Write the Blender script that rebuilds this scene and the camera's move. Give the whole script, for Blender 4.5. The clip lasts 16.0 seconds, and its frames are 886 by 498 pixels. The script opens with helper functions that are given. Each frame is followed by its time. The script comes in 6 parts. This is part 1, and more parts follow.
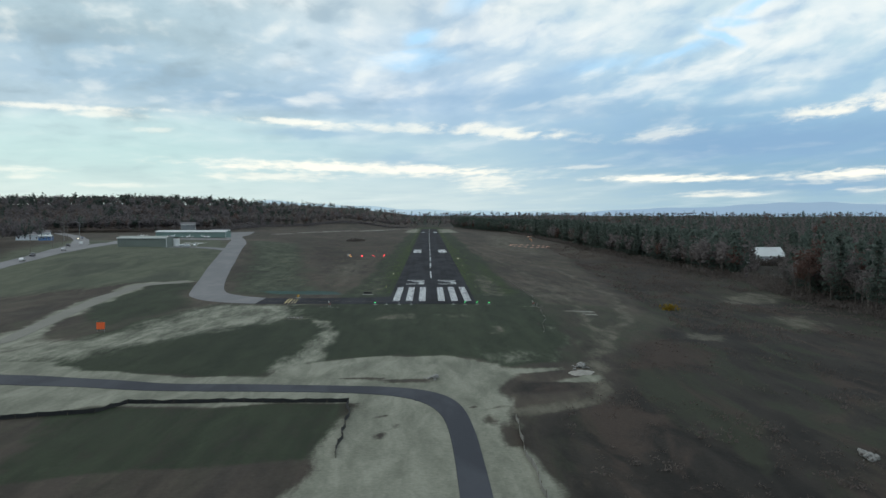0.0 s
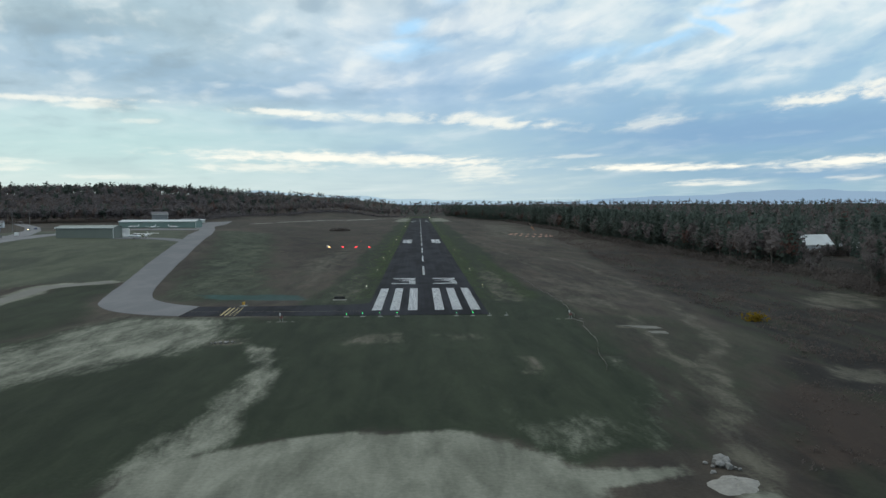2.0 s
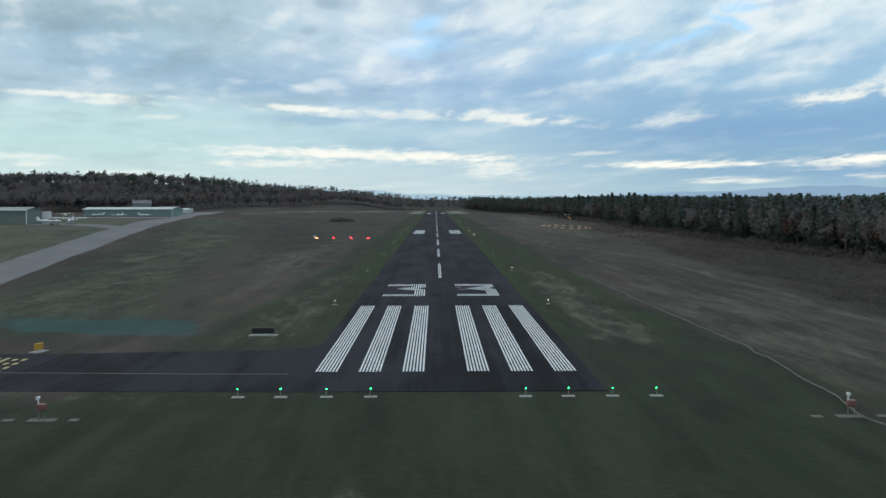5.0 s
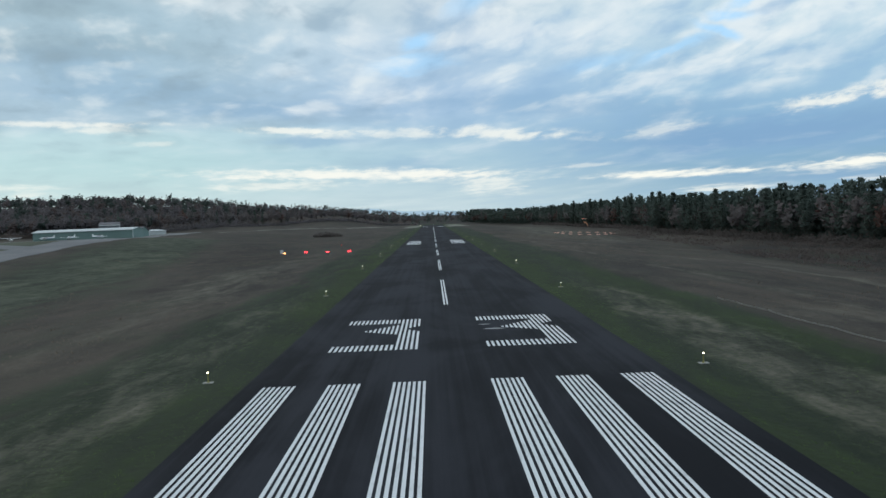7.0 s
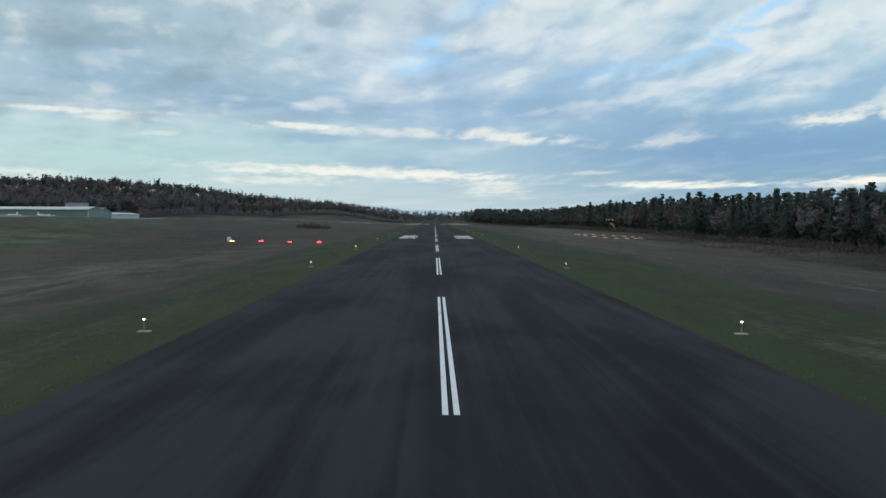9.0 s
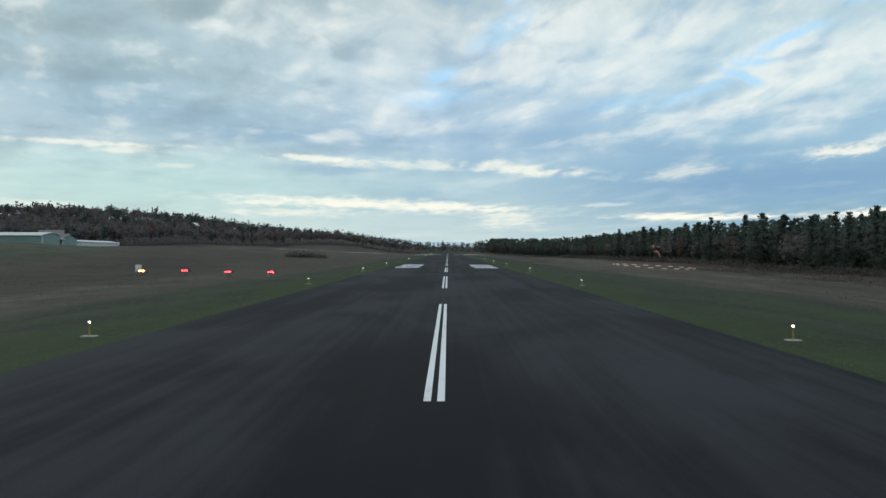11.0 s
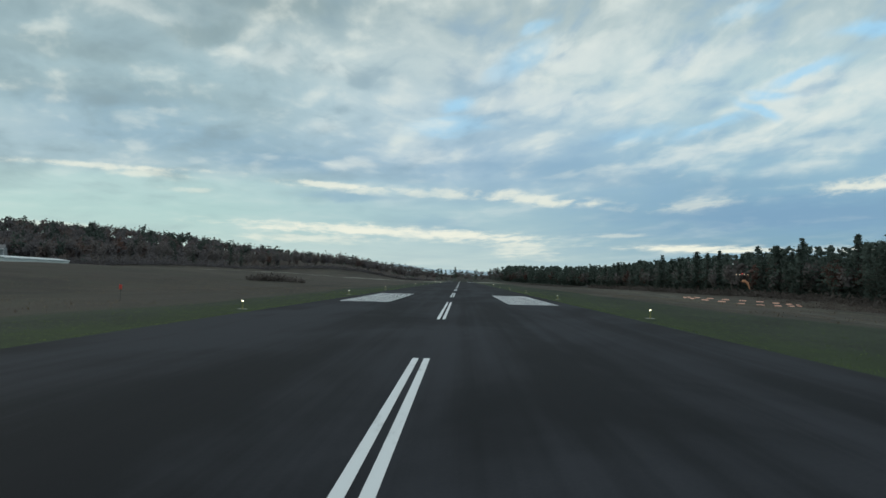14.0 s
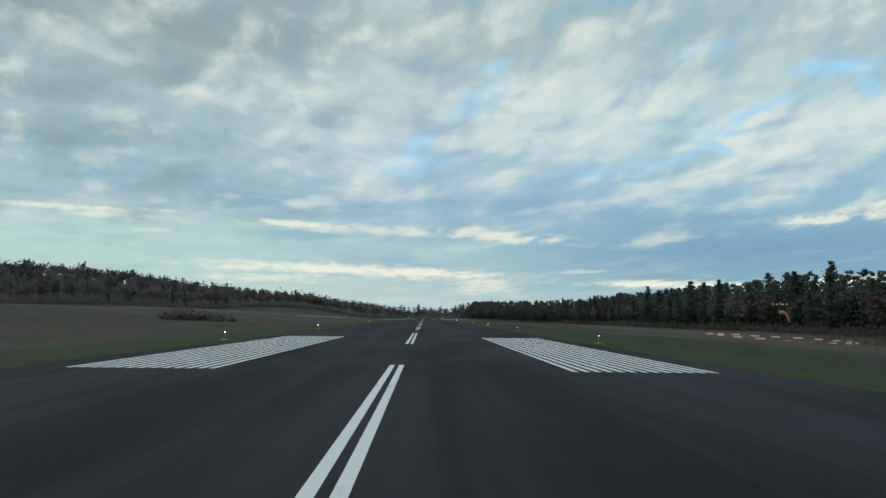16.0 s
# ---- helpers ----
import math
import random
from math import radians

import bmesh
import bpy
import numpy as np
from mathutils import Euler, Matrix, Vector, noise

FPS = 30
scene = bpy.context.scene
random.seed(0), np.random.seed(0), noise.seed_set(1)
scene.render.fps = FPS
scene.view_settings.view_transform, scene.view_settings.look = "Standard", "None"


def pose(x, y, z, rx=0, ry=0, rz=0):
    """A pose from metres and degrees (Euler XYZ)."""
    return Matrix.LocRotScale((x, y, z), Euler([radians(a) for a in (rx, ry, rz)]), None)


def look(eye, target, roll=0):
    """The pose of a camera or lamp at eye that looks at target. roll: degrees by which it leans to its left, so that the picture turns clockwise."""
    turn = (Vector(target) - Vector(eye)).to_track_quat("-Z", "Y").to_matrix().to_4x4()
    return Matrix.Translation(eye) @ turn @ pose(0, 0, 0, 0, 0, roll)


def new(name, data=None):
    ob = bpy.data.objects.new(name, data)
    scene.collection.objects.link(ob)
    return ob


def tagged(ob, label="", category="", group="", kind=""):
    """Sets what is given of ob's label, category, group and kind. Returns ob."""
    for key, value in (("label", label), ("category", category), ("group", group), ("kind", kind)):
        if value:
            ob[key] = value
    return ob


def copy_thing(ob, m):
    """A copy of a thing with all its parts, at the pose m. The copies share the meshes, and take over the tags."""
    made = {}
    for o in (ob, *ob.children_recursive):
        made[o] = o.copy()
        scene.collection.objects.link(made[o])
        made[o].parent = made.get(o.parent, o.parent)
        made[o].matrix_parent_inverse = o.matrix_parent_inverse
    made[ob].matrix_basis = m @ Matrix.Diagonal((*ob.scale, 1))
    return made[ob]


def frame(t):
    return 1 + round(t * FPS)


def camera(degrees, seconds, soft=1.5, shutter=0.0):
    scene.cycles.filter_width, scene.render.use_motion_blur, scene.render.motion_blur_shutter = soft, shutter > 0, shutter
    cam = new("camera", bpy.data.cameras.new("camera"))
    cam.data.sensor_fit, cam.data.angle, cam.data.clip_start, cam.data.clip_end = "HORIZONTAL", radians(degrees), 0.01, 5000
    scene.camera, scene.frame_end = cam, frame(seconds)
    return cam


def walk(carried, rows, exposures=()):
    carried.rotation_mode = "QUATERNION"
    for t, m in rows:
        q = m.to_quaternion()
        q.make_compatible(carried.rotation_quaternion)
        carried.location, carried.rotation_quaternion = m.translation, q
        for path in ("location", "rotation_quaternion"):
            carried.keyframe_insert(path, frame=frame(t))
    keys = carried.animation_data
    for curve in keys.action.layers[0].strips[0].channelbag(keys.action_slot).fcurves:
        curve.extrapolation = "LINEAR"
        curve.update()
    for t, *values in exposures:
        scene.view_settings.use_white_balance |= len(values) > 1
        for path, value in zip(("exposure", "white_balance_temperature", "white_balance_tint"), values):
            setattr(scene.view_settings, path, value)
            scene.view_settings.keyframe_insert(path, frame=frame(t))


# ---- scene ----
cam = camera(52.1, 16.0)
PATH = [
    (0, (-0.868, -235.943, 23.221), (-0.836, -233.944, 23.144), -0.1),
    (0.5, (-0.894, -218.727, 22.61), (-0.841, -216.729, 22.53), -0.5),
    (1, (-0.966, -201.723, 21.868), (-0.912, -199.726, 21.771), -0.6),
    (1.5, (-1.085, -185.196, 21.243), (-1.028, -183.202, 21.102), -1.6),
    (2, (-1.213, -168.812, 20.476), (-1.161, -166.815, 20.377), -0.4),
    (2.5, (-1.323, -152.354, 19.514), (-1.242, -150.356, 19.499), -1.1),
    (3, (-1.057, -135.164, 18.521), (-0.987, -133.165, 18.494), 0.6),
    (3.5, (-0.887, -117.888, 17.299), (-0.813, -115.891, 17.232), 0.9),
    (4, (-0.793, -100.319, 16.102), (-0.728, -98.32, 16.056), 0.3),
    (4.5, (-0.821, -83.407, 14.788), (-0.787, -81.409, 14.697), 0.3),
    (4.7, (-0.81, -76.585, 14.349), (-0.786, -74.588, 14.242), 0.2),
    (6.8, (-1.058, -3.468, 9.3), (-1.025, -1.47, 9.224), -2.7),
    (7, (-1.091, 3.155, 8.78), (-1.069, 5.153, 8.711), -2.2),
    (7.5, (-1.021, 19.463, 7.81), (-0.981, 21.462, 7.767), -1.6),
    (8, (-1.044, 36.274, 6.928), (-1.022, 38.274, 6.885), -0.5),
    (8.2, (-0.94, 43.062, 6.585), (-0.913, 45.06, 6.516), 0.5),
    (10.3, (0.027, 113.67, 3.691), (0.03, 115.67, 3.66), -0.1),
    (10.5, (0.105, 119.91, 3.59), (0.102, 121.91, 3.569), 0.1),
    (11, (0.292, 135.407, 3.332), (0.281, 137.407, 3.336), 0.3),
    (11.5, (0.661, 151.522, 3.089), (0.655, 153.521, 3.133), 1.3),
    (12, (0.769, 166.877, 2.809), (0.765, 168.876, 2.847), 1.5),
    (12.5, (0.809, 182.043, 2.566), (0.806, 184.043, 2.607), 1.7),
    (13, (0.936, 195.883, 2.452), (0.922, 197.883, 2.493), 1.8),
    (13.5, (0.958, 212.629, 2.386), (0.931, 214.628, 2.444), 2.0),
    (14, (1.044, 227.887, 2.204), (1.003, 229.885, 2.27), 1.3),
    (14.5, (0.867, 242.434, 1.989), (0.84, 244.433, 2.043), 0.5),
    (15, (0.717, 256.506, 1.925), (0.716, 258.505, 1.994), 0.2),
    (15.5, (1.002, 270.14, 1.845), (1.008, 272.137, 1.948), 0.3),
    (16, (0.911, 282.851, 1.642), (0.95, 284.845, 1.792), 0.6),
]
walk(cam, [(t, look(eye, target, roll)) for t, eye, target, roll in PATH],
     [(0, 0.2, 6500, 8), (3, 0.1, 6400, 8), (4.5, 0.1, 6300, 8), (7, 0.05, 6200, 8), (8, -0.05, 6200, 8), (11, 0.08, 6500, 6), (12, 0.0, 6500, 4), (13, -0.08, 6500, 3), (16, -0.1, 6500, 1)])

# ---------------------------------------------------------------- world and light
world = bpy.data.worlds.new("evening_sky")
scene.world = world
world.use_nodes = True
SUN_AZ, SUN_EL = radians(-55), radians(24)


class Nodes:
    """Short hand for building node trees."""

    def __init__(self, tree):
        self.tree = tree
        tree.nodes.clear()

    def add(self, kind):
        return self.tree.nodes.new(kind)

    def put(self, socket, value):
        if isinstance(value, bpy.types.NodeSocket):
            self.tree.links.new(value, socket)
        elif value is not None:
            socket.default_value = value

    def math(self, op, a, b=None, c=None, clamp=False):
        n = self.add("ShaderNodeMath")
        n.operation, n.use_clamp = op, clamp
        for socket, value in zip(n.inputs, (a, b, c)):
            self.put(socket, value)
        return n.outputs[0]

    def mix(self, f, a, b, blend="MIX"):
        n = self.add("ShaderNodeMix")
        n.data_type, n.blend_type = "RGBA", blend
        self.put(n.inputs[0], f)
        for socket, value in ((n.inputs[6], a), (n.inputs[7], b)):
            self.put(socket, (*value, 1) if isinstance(value, tuple) and len(value) == 3 else value)
        return n.outputs[2]

    def noise(self, vector, scale, detail=4.0, rough=0.55, distort=0.0):
        n = self.add("ShaderNodeTexNoise")
        self.put(n.inputs["Vector"], vector)
        n.inputs["Scale"].default_value, n.inputs["Detail"].default_value = scale, detail
        n.inputs["Roughness"].default_value, n.inputs["Distortion"].default_value = rough, distort
        return n.outputs["Fac"]

    def step(self, x, lo, hi):
        n = self.add("ShaderNodeMapRange")
        n.interpolation_type = "SMOOTHSTEP"
        self.put(n.inputs[0], x)
        n.inputs[1].default_value, n.inputs[2].default_value = lo, hi
        return n.outputs[0]

    def shifted(self, vector, x, y):
        n = self.add("ShaderNodeVectorMath")
        self.put(n.inputs[0], vector)
        n.inputs[1].default_value = (x, y, 0)
        return n.outputs[0]

    def scaled(self, vector, sx, sy, sz, turn=0.0):
        n = self.add("ShaderNodeMapping")
        self.put(n.inputs[0], vector)
        n.inputs["Rotation"].default_value = (0, 0, radians(turn))
        n.inputs["Scale"].default_value = (sx, sy, sz)
        return n.outputs[0]


w = Nodes(world.node_tree)
direction = w.add("ShaderNodeTexCoord").outputs["Generated"]
xyz = w.add("ShaderNodeSeparateXYZ")
w.put(xyz.inputs[0], direction)
dx, dy, dz = xyz.outputs
az = w.math("MULTIPLY", w.math("ARCTAN2", dx, dy), 57.2958)
el = w.math("MULTIPLY", w.math("ARCSINE", dz), 57.2958)
# cloud space: azimuth against the logarithm of the elevation, so that the clouds flatten towards the horizon
rise = w.math("MULTIPLY", w.math("MAXIMUM", w.math("MINIMUM", az, 40.0), 0.0), 0.016)
tall = w.math("SUBTRACT", w.math("LOGARITHM", w.math("ADD", w.math("MAXIMUM", el, 0.0), 1.6), 2.718), rise)
sheet = w.add("ShaderNodeCombineXYZ")
w.put(sheet.inputs[0], w.math("MULTIPLY", az, 0.05))
w.put(sheet.inputs[1], tall)
sheet = sheet.outputs[0]
sky = w.add("ShaderNodeTexSky")
sky.sky_type, sky.sun_disc = "NISHITA", False
sky.sun_elevation, sky.sun_rotation = SUN_EL, SUN_AZ
sky.air_density, sky.dust_density, sky.ozone_density = 1.0, 1.2, 2.0
clear = w.mix(1.0, sky.outputs[0], (0.085, 0.085, 0.085), "MULTIPLY")
broad = w.noise(w.scaled(sheet, 2.4, 2.2, 1, 3), 1.0, 4.0, 0.5, 0.3)
shade = w.noise(w.scaled(sheet, 3.6, 4.2, 1, 5), 1.0, 5.0, 0.5, 0.5)
puff = w.noise(w.scaled(sheet, 7.5, 9.0, 1, 4), 1.0, 5.0, 0.52, 0.4)
puff_west = w.noise(w.scaled(w.shifted(sheet, -0.03, 0.04), 7.5, 9.0, 1, 4), 1.0, 3.0, 0.52, 0.4)
shade_west = w.noise(w.scaled(w.shifted(sheet, -0.07, 0.08), 3.6, 4.2, 1, 5), 1.0, 3.0, 0.5, 0.5)
flock = w.noise(w.scaled(sheet, 16.0, 15.0, 1, 0), 1.0, 5.0, 0.6, 0.3)
ragged = w.noise(w.scaled(sheet, 8.0, 9.0, 1, 0), 1.0, 6.0, 0.58, 0.3)


def column(*stops):
    """The colour of the sheet from the horizon up, at one azimuth."""
    n = w.add("ShaderNodeValToRGB")
    w.put(n.inputs[0], w.math("MULTIPLY", el, 0.05))
    n.color_ramp.interpolation = "EASE"
    while len(n.color_ramp.elements) < len(stops):
        n.color_ramp.elements.new(0.5)
    for spot, (height, rgb) in zip(n.color_ramp.elements, stops):
        spot.position, spot.color = height / 20, (*rgb, 1)
    return n.outputs[0]


west = column((0.5, (0.60, 0.74, 0.75)), (3.8, (0.48, 0.68, 0.70)), (5.4, (0.50, 0.68, 0.71)), (6.6, (0.40, 0.54, 0.64)), (11.5, (0.43, 0.57, 0.64)), (17.5, (0.32, 0.42, 0.46)))
middle = column((0.5, (0.58, 0.71, 0.75)), (3.8, (0.43, 0.60, 0.70)), (7.2, (0.40, 0.55, 0.72)), (10.5, (0.56, 0.68, 0.78)), (13.0, (0.62, 0.71, 0.75)), (17.5, (0.46, 0.55, 0.58)))
east = column((0.5, (0.36, 0.53, 0.64)), (2.6, (0.26, 0.44, 0.60)), (4.0, (0.22, 0.40, 0.60)), (7.5, (0.38, 0.57, 0.72)), (11.5, (0.58, 0.73, 0.80)), (17.5, (0.50, 0.61, 0.66)))
colour = w.mix(w.step(az, 0.0, 19.0), w.mix(w.step(az, -18.0, 1.0), west, middle), east)
colour = w.mix(0.12, colour, clear)
# light and dark folds of the sheet, weaker towards the horizon
fold = w.math("ADD", w.math("MULTIPLY", broad, 0.50), w.math("ADD", w.math("MULTIPLY", shade, 0.36), w.math("MULTIPLY", puff, 0.14)))
upper = w.math("MULTIPLY_ADD", w.step(el, 2.0, 8.0), 0.50, 0.26)
easterly = w.math("MULTIPLY_ADD", w.step(az, -22.0, 8.0), 0.6, 0.4)
colour = w.mix(w.math("MULTIPLY", w.math("MULTIPLY", w.step(fold, 0.48, 0.66), upper), easterly), colour, (0.78, 0.83, 0.84))
colour = w.mix(w.math("MULTIPLY", w.step(fold, 0.52, 0.34), w.math("MULTIPLY", upper, 0.75)), colour, w.mix(w.step(az, -14.0, 8.0), (0.27, 0.37, 0.43), (0.27, 0.44, 0.64)))
# single cloud banks and gaps
KINDS = {"gold": (0.96, 0.93, 0.83), "white": (0.82, 0.85, 0.85), "slate": (0.26, 0.42, 0.59), "grey": (0.26, 0.34, 0.37), "blue": (0.42, 0.70, 0.97), "deep": (0.21, 0.35, 0.56)}
wave = w.math("SUBTRACT", ragged, 0.5)
az_w = w.math("MULTIPLY_ADD", w.math("SUBTRACT", shade, 0.5), 4.0, az)
billow = w.math("MULTIPLY", w.math("SUBTRACT", puff, 0.5), 1.5)
flecks = w.math("MULTIPLY", w.math("ADD", w.math("SUBTRACT", flock, 0.5), w.math("MULTIPLY", w.math("SUBTRACT", puff, 0.5), 0.6)), 1.6)


def bank(kind, a0, e0, half_az, half_el, slope, power):
    """A ragged bank of cloud, or a gap: centre, half sizes, slope, strength."""
    global colour
    lit = kind in ("gold", "white")
    if kind == "white":
        half_el, slope, power = 1.5 * half_el, 0.6 * slope, 0.85 * power
    da = w.math("SUBTRACT", az_w, a0)
    de = w.math("SUBTRACT", w.math("SUBTRACT", el, e0), w.math("MULTIPLY", da, slope))
    de = w.math("MULTIPLY_ADD", wave, (2.2 if kind == "gold" else 2.6) * half_el, de)
    r = w.math("ADD", w.math("POWER", w.math("ABSOLUTE", w.math("DIVIDE", da, half_az)), 2.0), w.math("POWER", w.math("ABSOLUTE", w.math("DIVIDE", de, half_el * (1.3 if kind == "gold" else 1.0))), 2.0))
    body = w.math("POWER", 2.718, w.math("MULTIPLY", r, -1.0))
    torn = w.math("MULTIPLY", flecks if kind == "gold" else billow, w.math("MULTIPLY", w.math("MULTIPLY", body, w.math("SUBTRACT", 1.3, body)), 3.2 if kind == "gold" else (2.2 if lit else 1.0)))
    share = w.step(w.math("ADD", body, torn), 0.05, 1.1 if lit else 0.95)
    colour = w.mix(w.math("MULTIPLY", share, power), colour, KINDS[kind])


bank("slate", 19.4, 4.18, 12.3, 1.15, 0.00, 0.70)
bank("slate", 15.8, 5.96, 4.9, 0.57, 0.10, 0.55)
bank("slate", 9.7, 6.46, 6.2, 0.57, 0.00, 0.45)
bank("slate", 24.7, 3.82, 5.8, 0.82, 0.00, 0.50)
bank("slate", -10.3, 7.11, 6.2, 0.57, 0.00, 0.50)
bank("slate", -21.7, 9.96, 6.6, 1.23, 0.00, 0.35)
bank("slate", -18.1, 8.18, 8.2, 0.90, 0.00, 0.35)
bank("slate", -7.1, 5.07, 3.3, 0.37, 0.00, 0.50)
bank("slate", 4.4, 7.18, 6.2, 0.57, 0.00, 0.45)
bank("slate", 12.9, 3.00, 6.6, 0.37, 0.00, 0.40)
bank("slate", -1.4, 3.36, 2.9, 0.57, 0.00, 0.35)
bank("slate", 26.5, 5.14, 3.7, 0.33, 0.10, 0.40)
bank("deep", 20.0, 4.3, 9.0, 0.8, 0.02, 0.35)
bank("deep", 25.0, 1.6, 8.0, 0.5, 0.00, 0.35)
bank("grey", -16.0, 14.41, 2.9, 1.03, 0.10, 0.50)
bank("grey", -24.3, 12.81, 4.9, 0.90, 0.00, 0.40)
bank("grey", -22.5, 10.66, 8.2, 1.03, 0.00, 0.35)
bank("grey", -16.0, 17.27, 5.3, 1.15, -0.30, 0.40)
bank("grey", -10.7, 16.56, 2.5, 0.82, 0.00, 0.40)
bank("grey", -25.7, 17.63, 4.9, 1.03, -0.30, 0.40)
bank("white", -7.1, 7.04, 1.4, 0.33, 0.10, 0.70)
bank("white", -2.1, 7.64, 2.5, 0.49, 0.20, 0.60)
bank("white", -8.7, 9.32, 1.4, 0.41, 0.00, 0.50)
bank("white", -4.2, 11.21, 1.2, 0.49, 0.00, 0.40)
bank("white", 15.1, 8.25, 4.9, 0.49, 0.42, 0.70)
bank("white", 21.0, 9.96, 4.1, 0.49, 0.30, 0.75)
bank("white", 19.4, 11.32, 2.9, 0.90, 0.30, 0.85)
bank("white", 25.1, 11.93, 4.5, 0.90, 0.10, 0.60)
bank("white", 21.9, 8.46, 3.3, 0.53, 0.20, 0.50)
bank("white", 10.8, 11.21, 3.7, 0.74, 0.25, 0.60)
bank("white", 5.1, 11.21, 4.9, 0.57, 0.10, 0.60)
bank("white", 2.2, 12.82, 3.7, 0.82, 0.00, 0.50)
bank("white", 20.4, 7.11, 2.9, 0.37, 0.10, 0.40)
bank("white", -12.5, 13.41, 2.9, 0.66, 0.15, 0.60)
bank("white", -8.9, 12.81, 1.6, 0.41, 0.00, 0.40)
bank("white", -21.6, 15.91, 3.7, 0.49, -0.35, 0.50)
bank("white", 6.5, 13.70, 2.5, 0.90, 0.30, 0.70)
bank("white", 13.2, 13.34, 2.9, 0.74, 0.30, 0.70)
bank("white", 9.3, 15.13, 3.3, 0.37, 0.30, 0.50)
bank("white", -4.3, 12.09, 1.0, 0.41, 0.00, 0.40)
bank("white", 16.5, 14.06, 2.5, 0.57, 0.30, 0.50)
bank("blue", -0.3, 10.96, 1.2, 0.49, 0.20, 0.80)
bank("blue", -0.8, 9.68, 2.3, 0.66, 0.10, 0.60)
bank("blue", 17.8, 10.39, 1.6, 0.33, -0.40, 0.80)
bank("blue", 15.1, 9.54, 2.1, 0.37, 0.40, 0.60)
bank("blue", 10.8, 9.07, 2.9, 0.57, 0.10, 0.40)
bank("blue", 4.3, 15.66, 1.1, 0.49, 0.40, 0.60)
bank("blue", 3.1, 13.52, 2.1, 0.82, 0.50, 0.50)
bank("blue", 24.7, 14.66, 2.5, 0.49, 0.00, 0.95)
bank("blue", 26.6, 13.34, 0.9, 0.82, -0.60, 0.80)
bank("blue", 20.4, 12.45, 2.1, 0.37, 0.40, 0.80)
bank("blue", 18.4, 11.31, 1.4, 0.33, 0.00, 0.80)
bank("blue", 17.3, 16.20, 1.8, 0.49, 0.30, 0.50)
bank("gold", -4.2, 2.89, 9.9, 0.29, -0.03, 0.95)
bank("gold", -9.9, 2.36, 4.5, 0.21, 0.00, 0.60)
bank("gold", 3.3, 2.04, 2.5, 0.49, -0.10, 0.60)
bank("gold", 15.4, 2.15, 5.1, 0.19, 0.00, 1.0)
bank("gold", 17.6, 1.18, 2.9, 0.16, 0.00, 0.70)
bank("gold", 24.4, 2.14, 2.5, 0.25, 0.00, 0.60)
bank("gold", 26.4, 2.40, 3.5, 0.22, 0.04, 1.0)
bank("gold", 25.8, 1.36, 2.1, 0.12, 0.00, 0.50)
bank("gold", -24.9, 2.61, 2.9, 0.16, 0.00, 0.50)
bank("gold", -23.7, 2.21, 1.2, 0.12, 0.00, 0.50)
bank("gold", -21.7, 6.22, 6.2, 0.13, 0.00, 0.70)
bank("gold", -19.0, 5.95, 2.1, 0.21, 0.00, 0.60)
bank("gold", -17.1, 5.07, 1.6, 0.14, 0.00, 0.40)
bank("gold", -8.5, 5.74, 3.7, 0.14, -0.04, 0.75)
bank("gold", -5.8, 5.50, 2.1, 0.21, 0.00, 0.60)
bank("gold", -1.7, 5.36, 2.1, 0.25, 0.00, 0.50)
bank("gold", 4.4, 5.14, 4.5, 0.29, -0.07, 0.75)
bank("gold", 14.0, 4.86, 2.9, 0.25, 0.10, 0.45)
bank("gold", 23.6, 5.86, 2.5, 0.29, 0.12, 0.80)
bank("gold", 27.8, 6.39, 2.5, 0.45, 0.10, 0.90)
bank("gold", -18.5, 1.75, 2.5, 0.12, 0.00, 0.40)
bank("gold", 9.4, 2.93, 1.6, 0.12, 0.00, 0.40)
# the western sides of the puffs catch the low light, the eastern sides lie in shade
relief = w.math("ADD", w.math("MULTIPLY", w.math("SUBTRACT", puff, puff_west), 0.7), w.math("SUBTRACT", shade, shade_west))
high = w.math("MULTIPLY_ADD", w.step(el, 4.0, 9.0), 0.42, 0.12)
colour = w.mix(w.math("MULTIPLY", w.step(relief, 0.0, 0.40), high), colour, (0.86, 0.88, 0.85))
colour = w.mix(w.math("MULTIPLY", w.step(relief, 0.0, -0.40), high), colour, w.mix(w.step(az, -14.0, 8.0), (0.28, 0.37, 0.43), (0.30, 0.46, 0.65)))
# the unseen vault overhead is a little brighter, the ground side dark
colour = w.mix(w.step(el, 16.0, 60.0), colour, (0.86, 0.92, 1.0))
colour = w.mix(w.step(el, -0.2, -6.0), colour, (0.10, 0.10, 0.09))
back = w.add("ShaderNodeBackground")
w.put(back.inputs[0], colour)
back.inputs[1].default_value = 1.0
w.put(w.add("ShaderNodeOutputWorld").inputs[0], back.outputs[0])

sun = new("sun", bpy.data.lights.new("sun", "SUN"))
sun.data.energy, sun.data.angle, sun.data.color = 0.5, radians(25), (1.0, 0.93, 0.84)
sun.matrix_world = look((0, 0, 60), (-math.sin(SUN_AZ) * math.cos(SUN_EL) * 100, -math.cos(SUN_AZ) * math.cos(SUN_EL) * 100, 60 - math.sin(SUN_EL) * 100))
scene.view_settings.exposure = 0.0


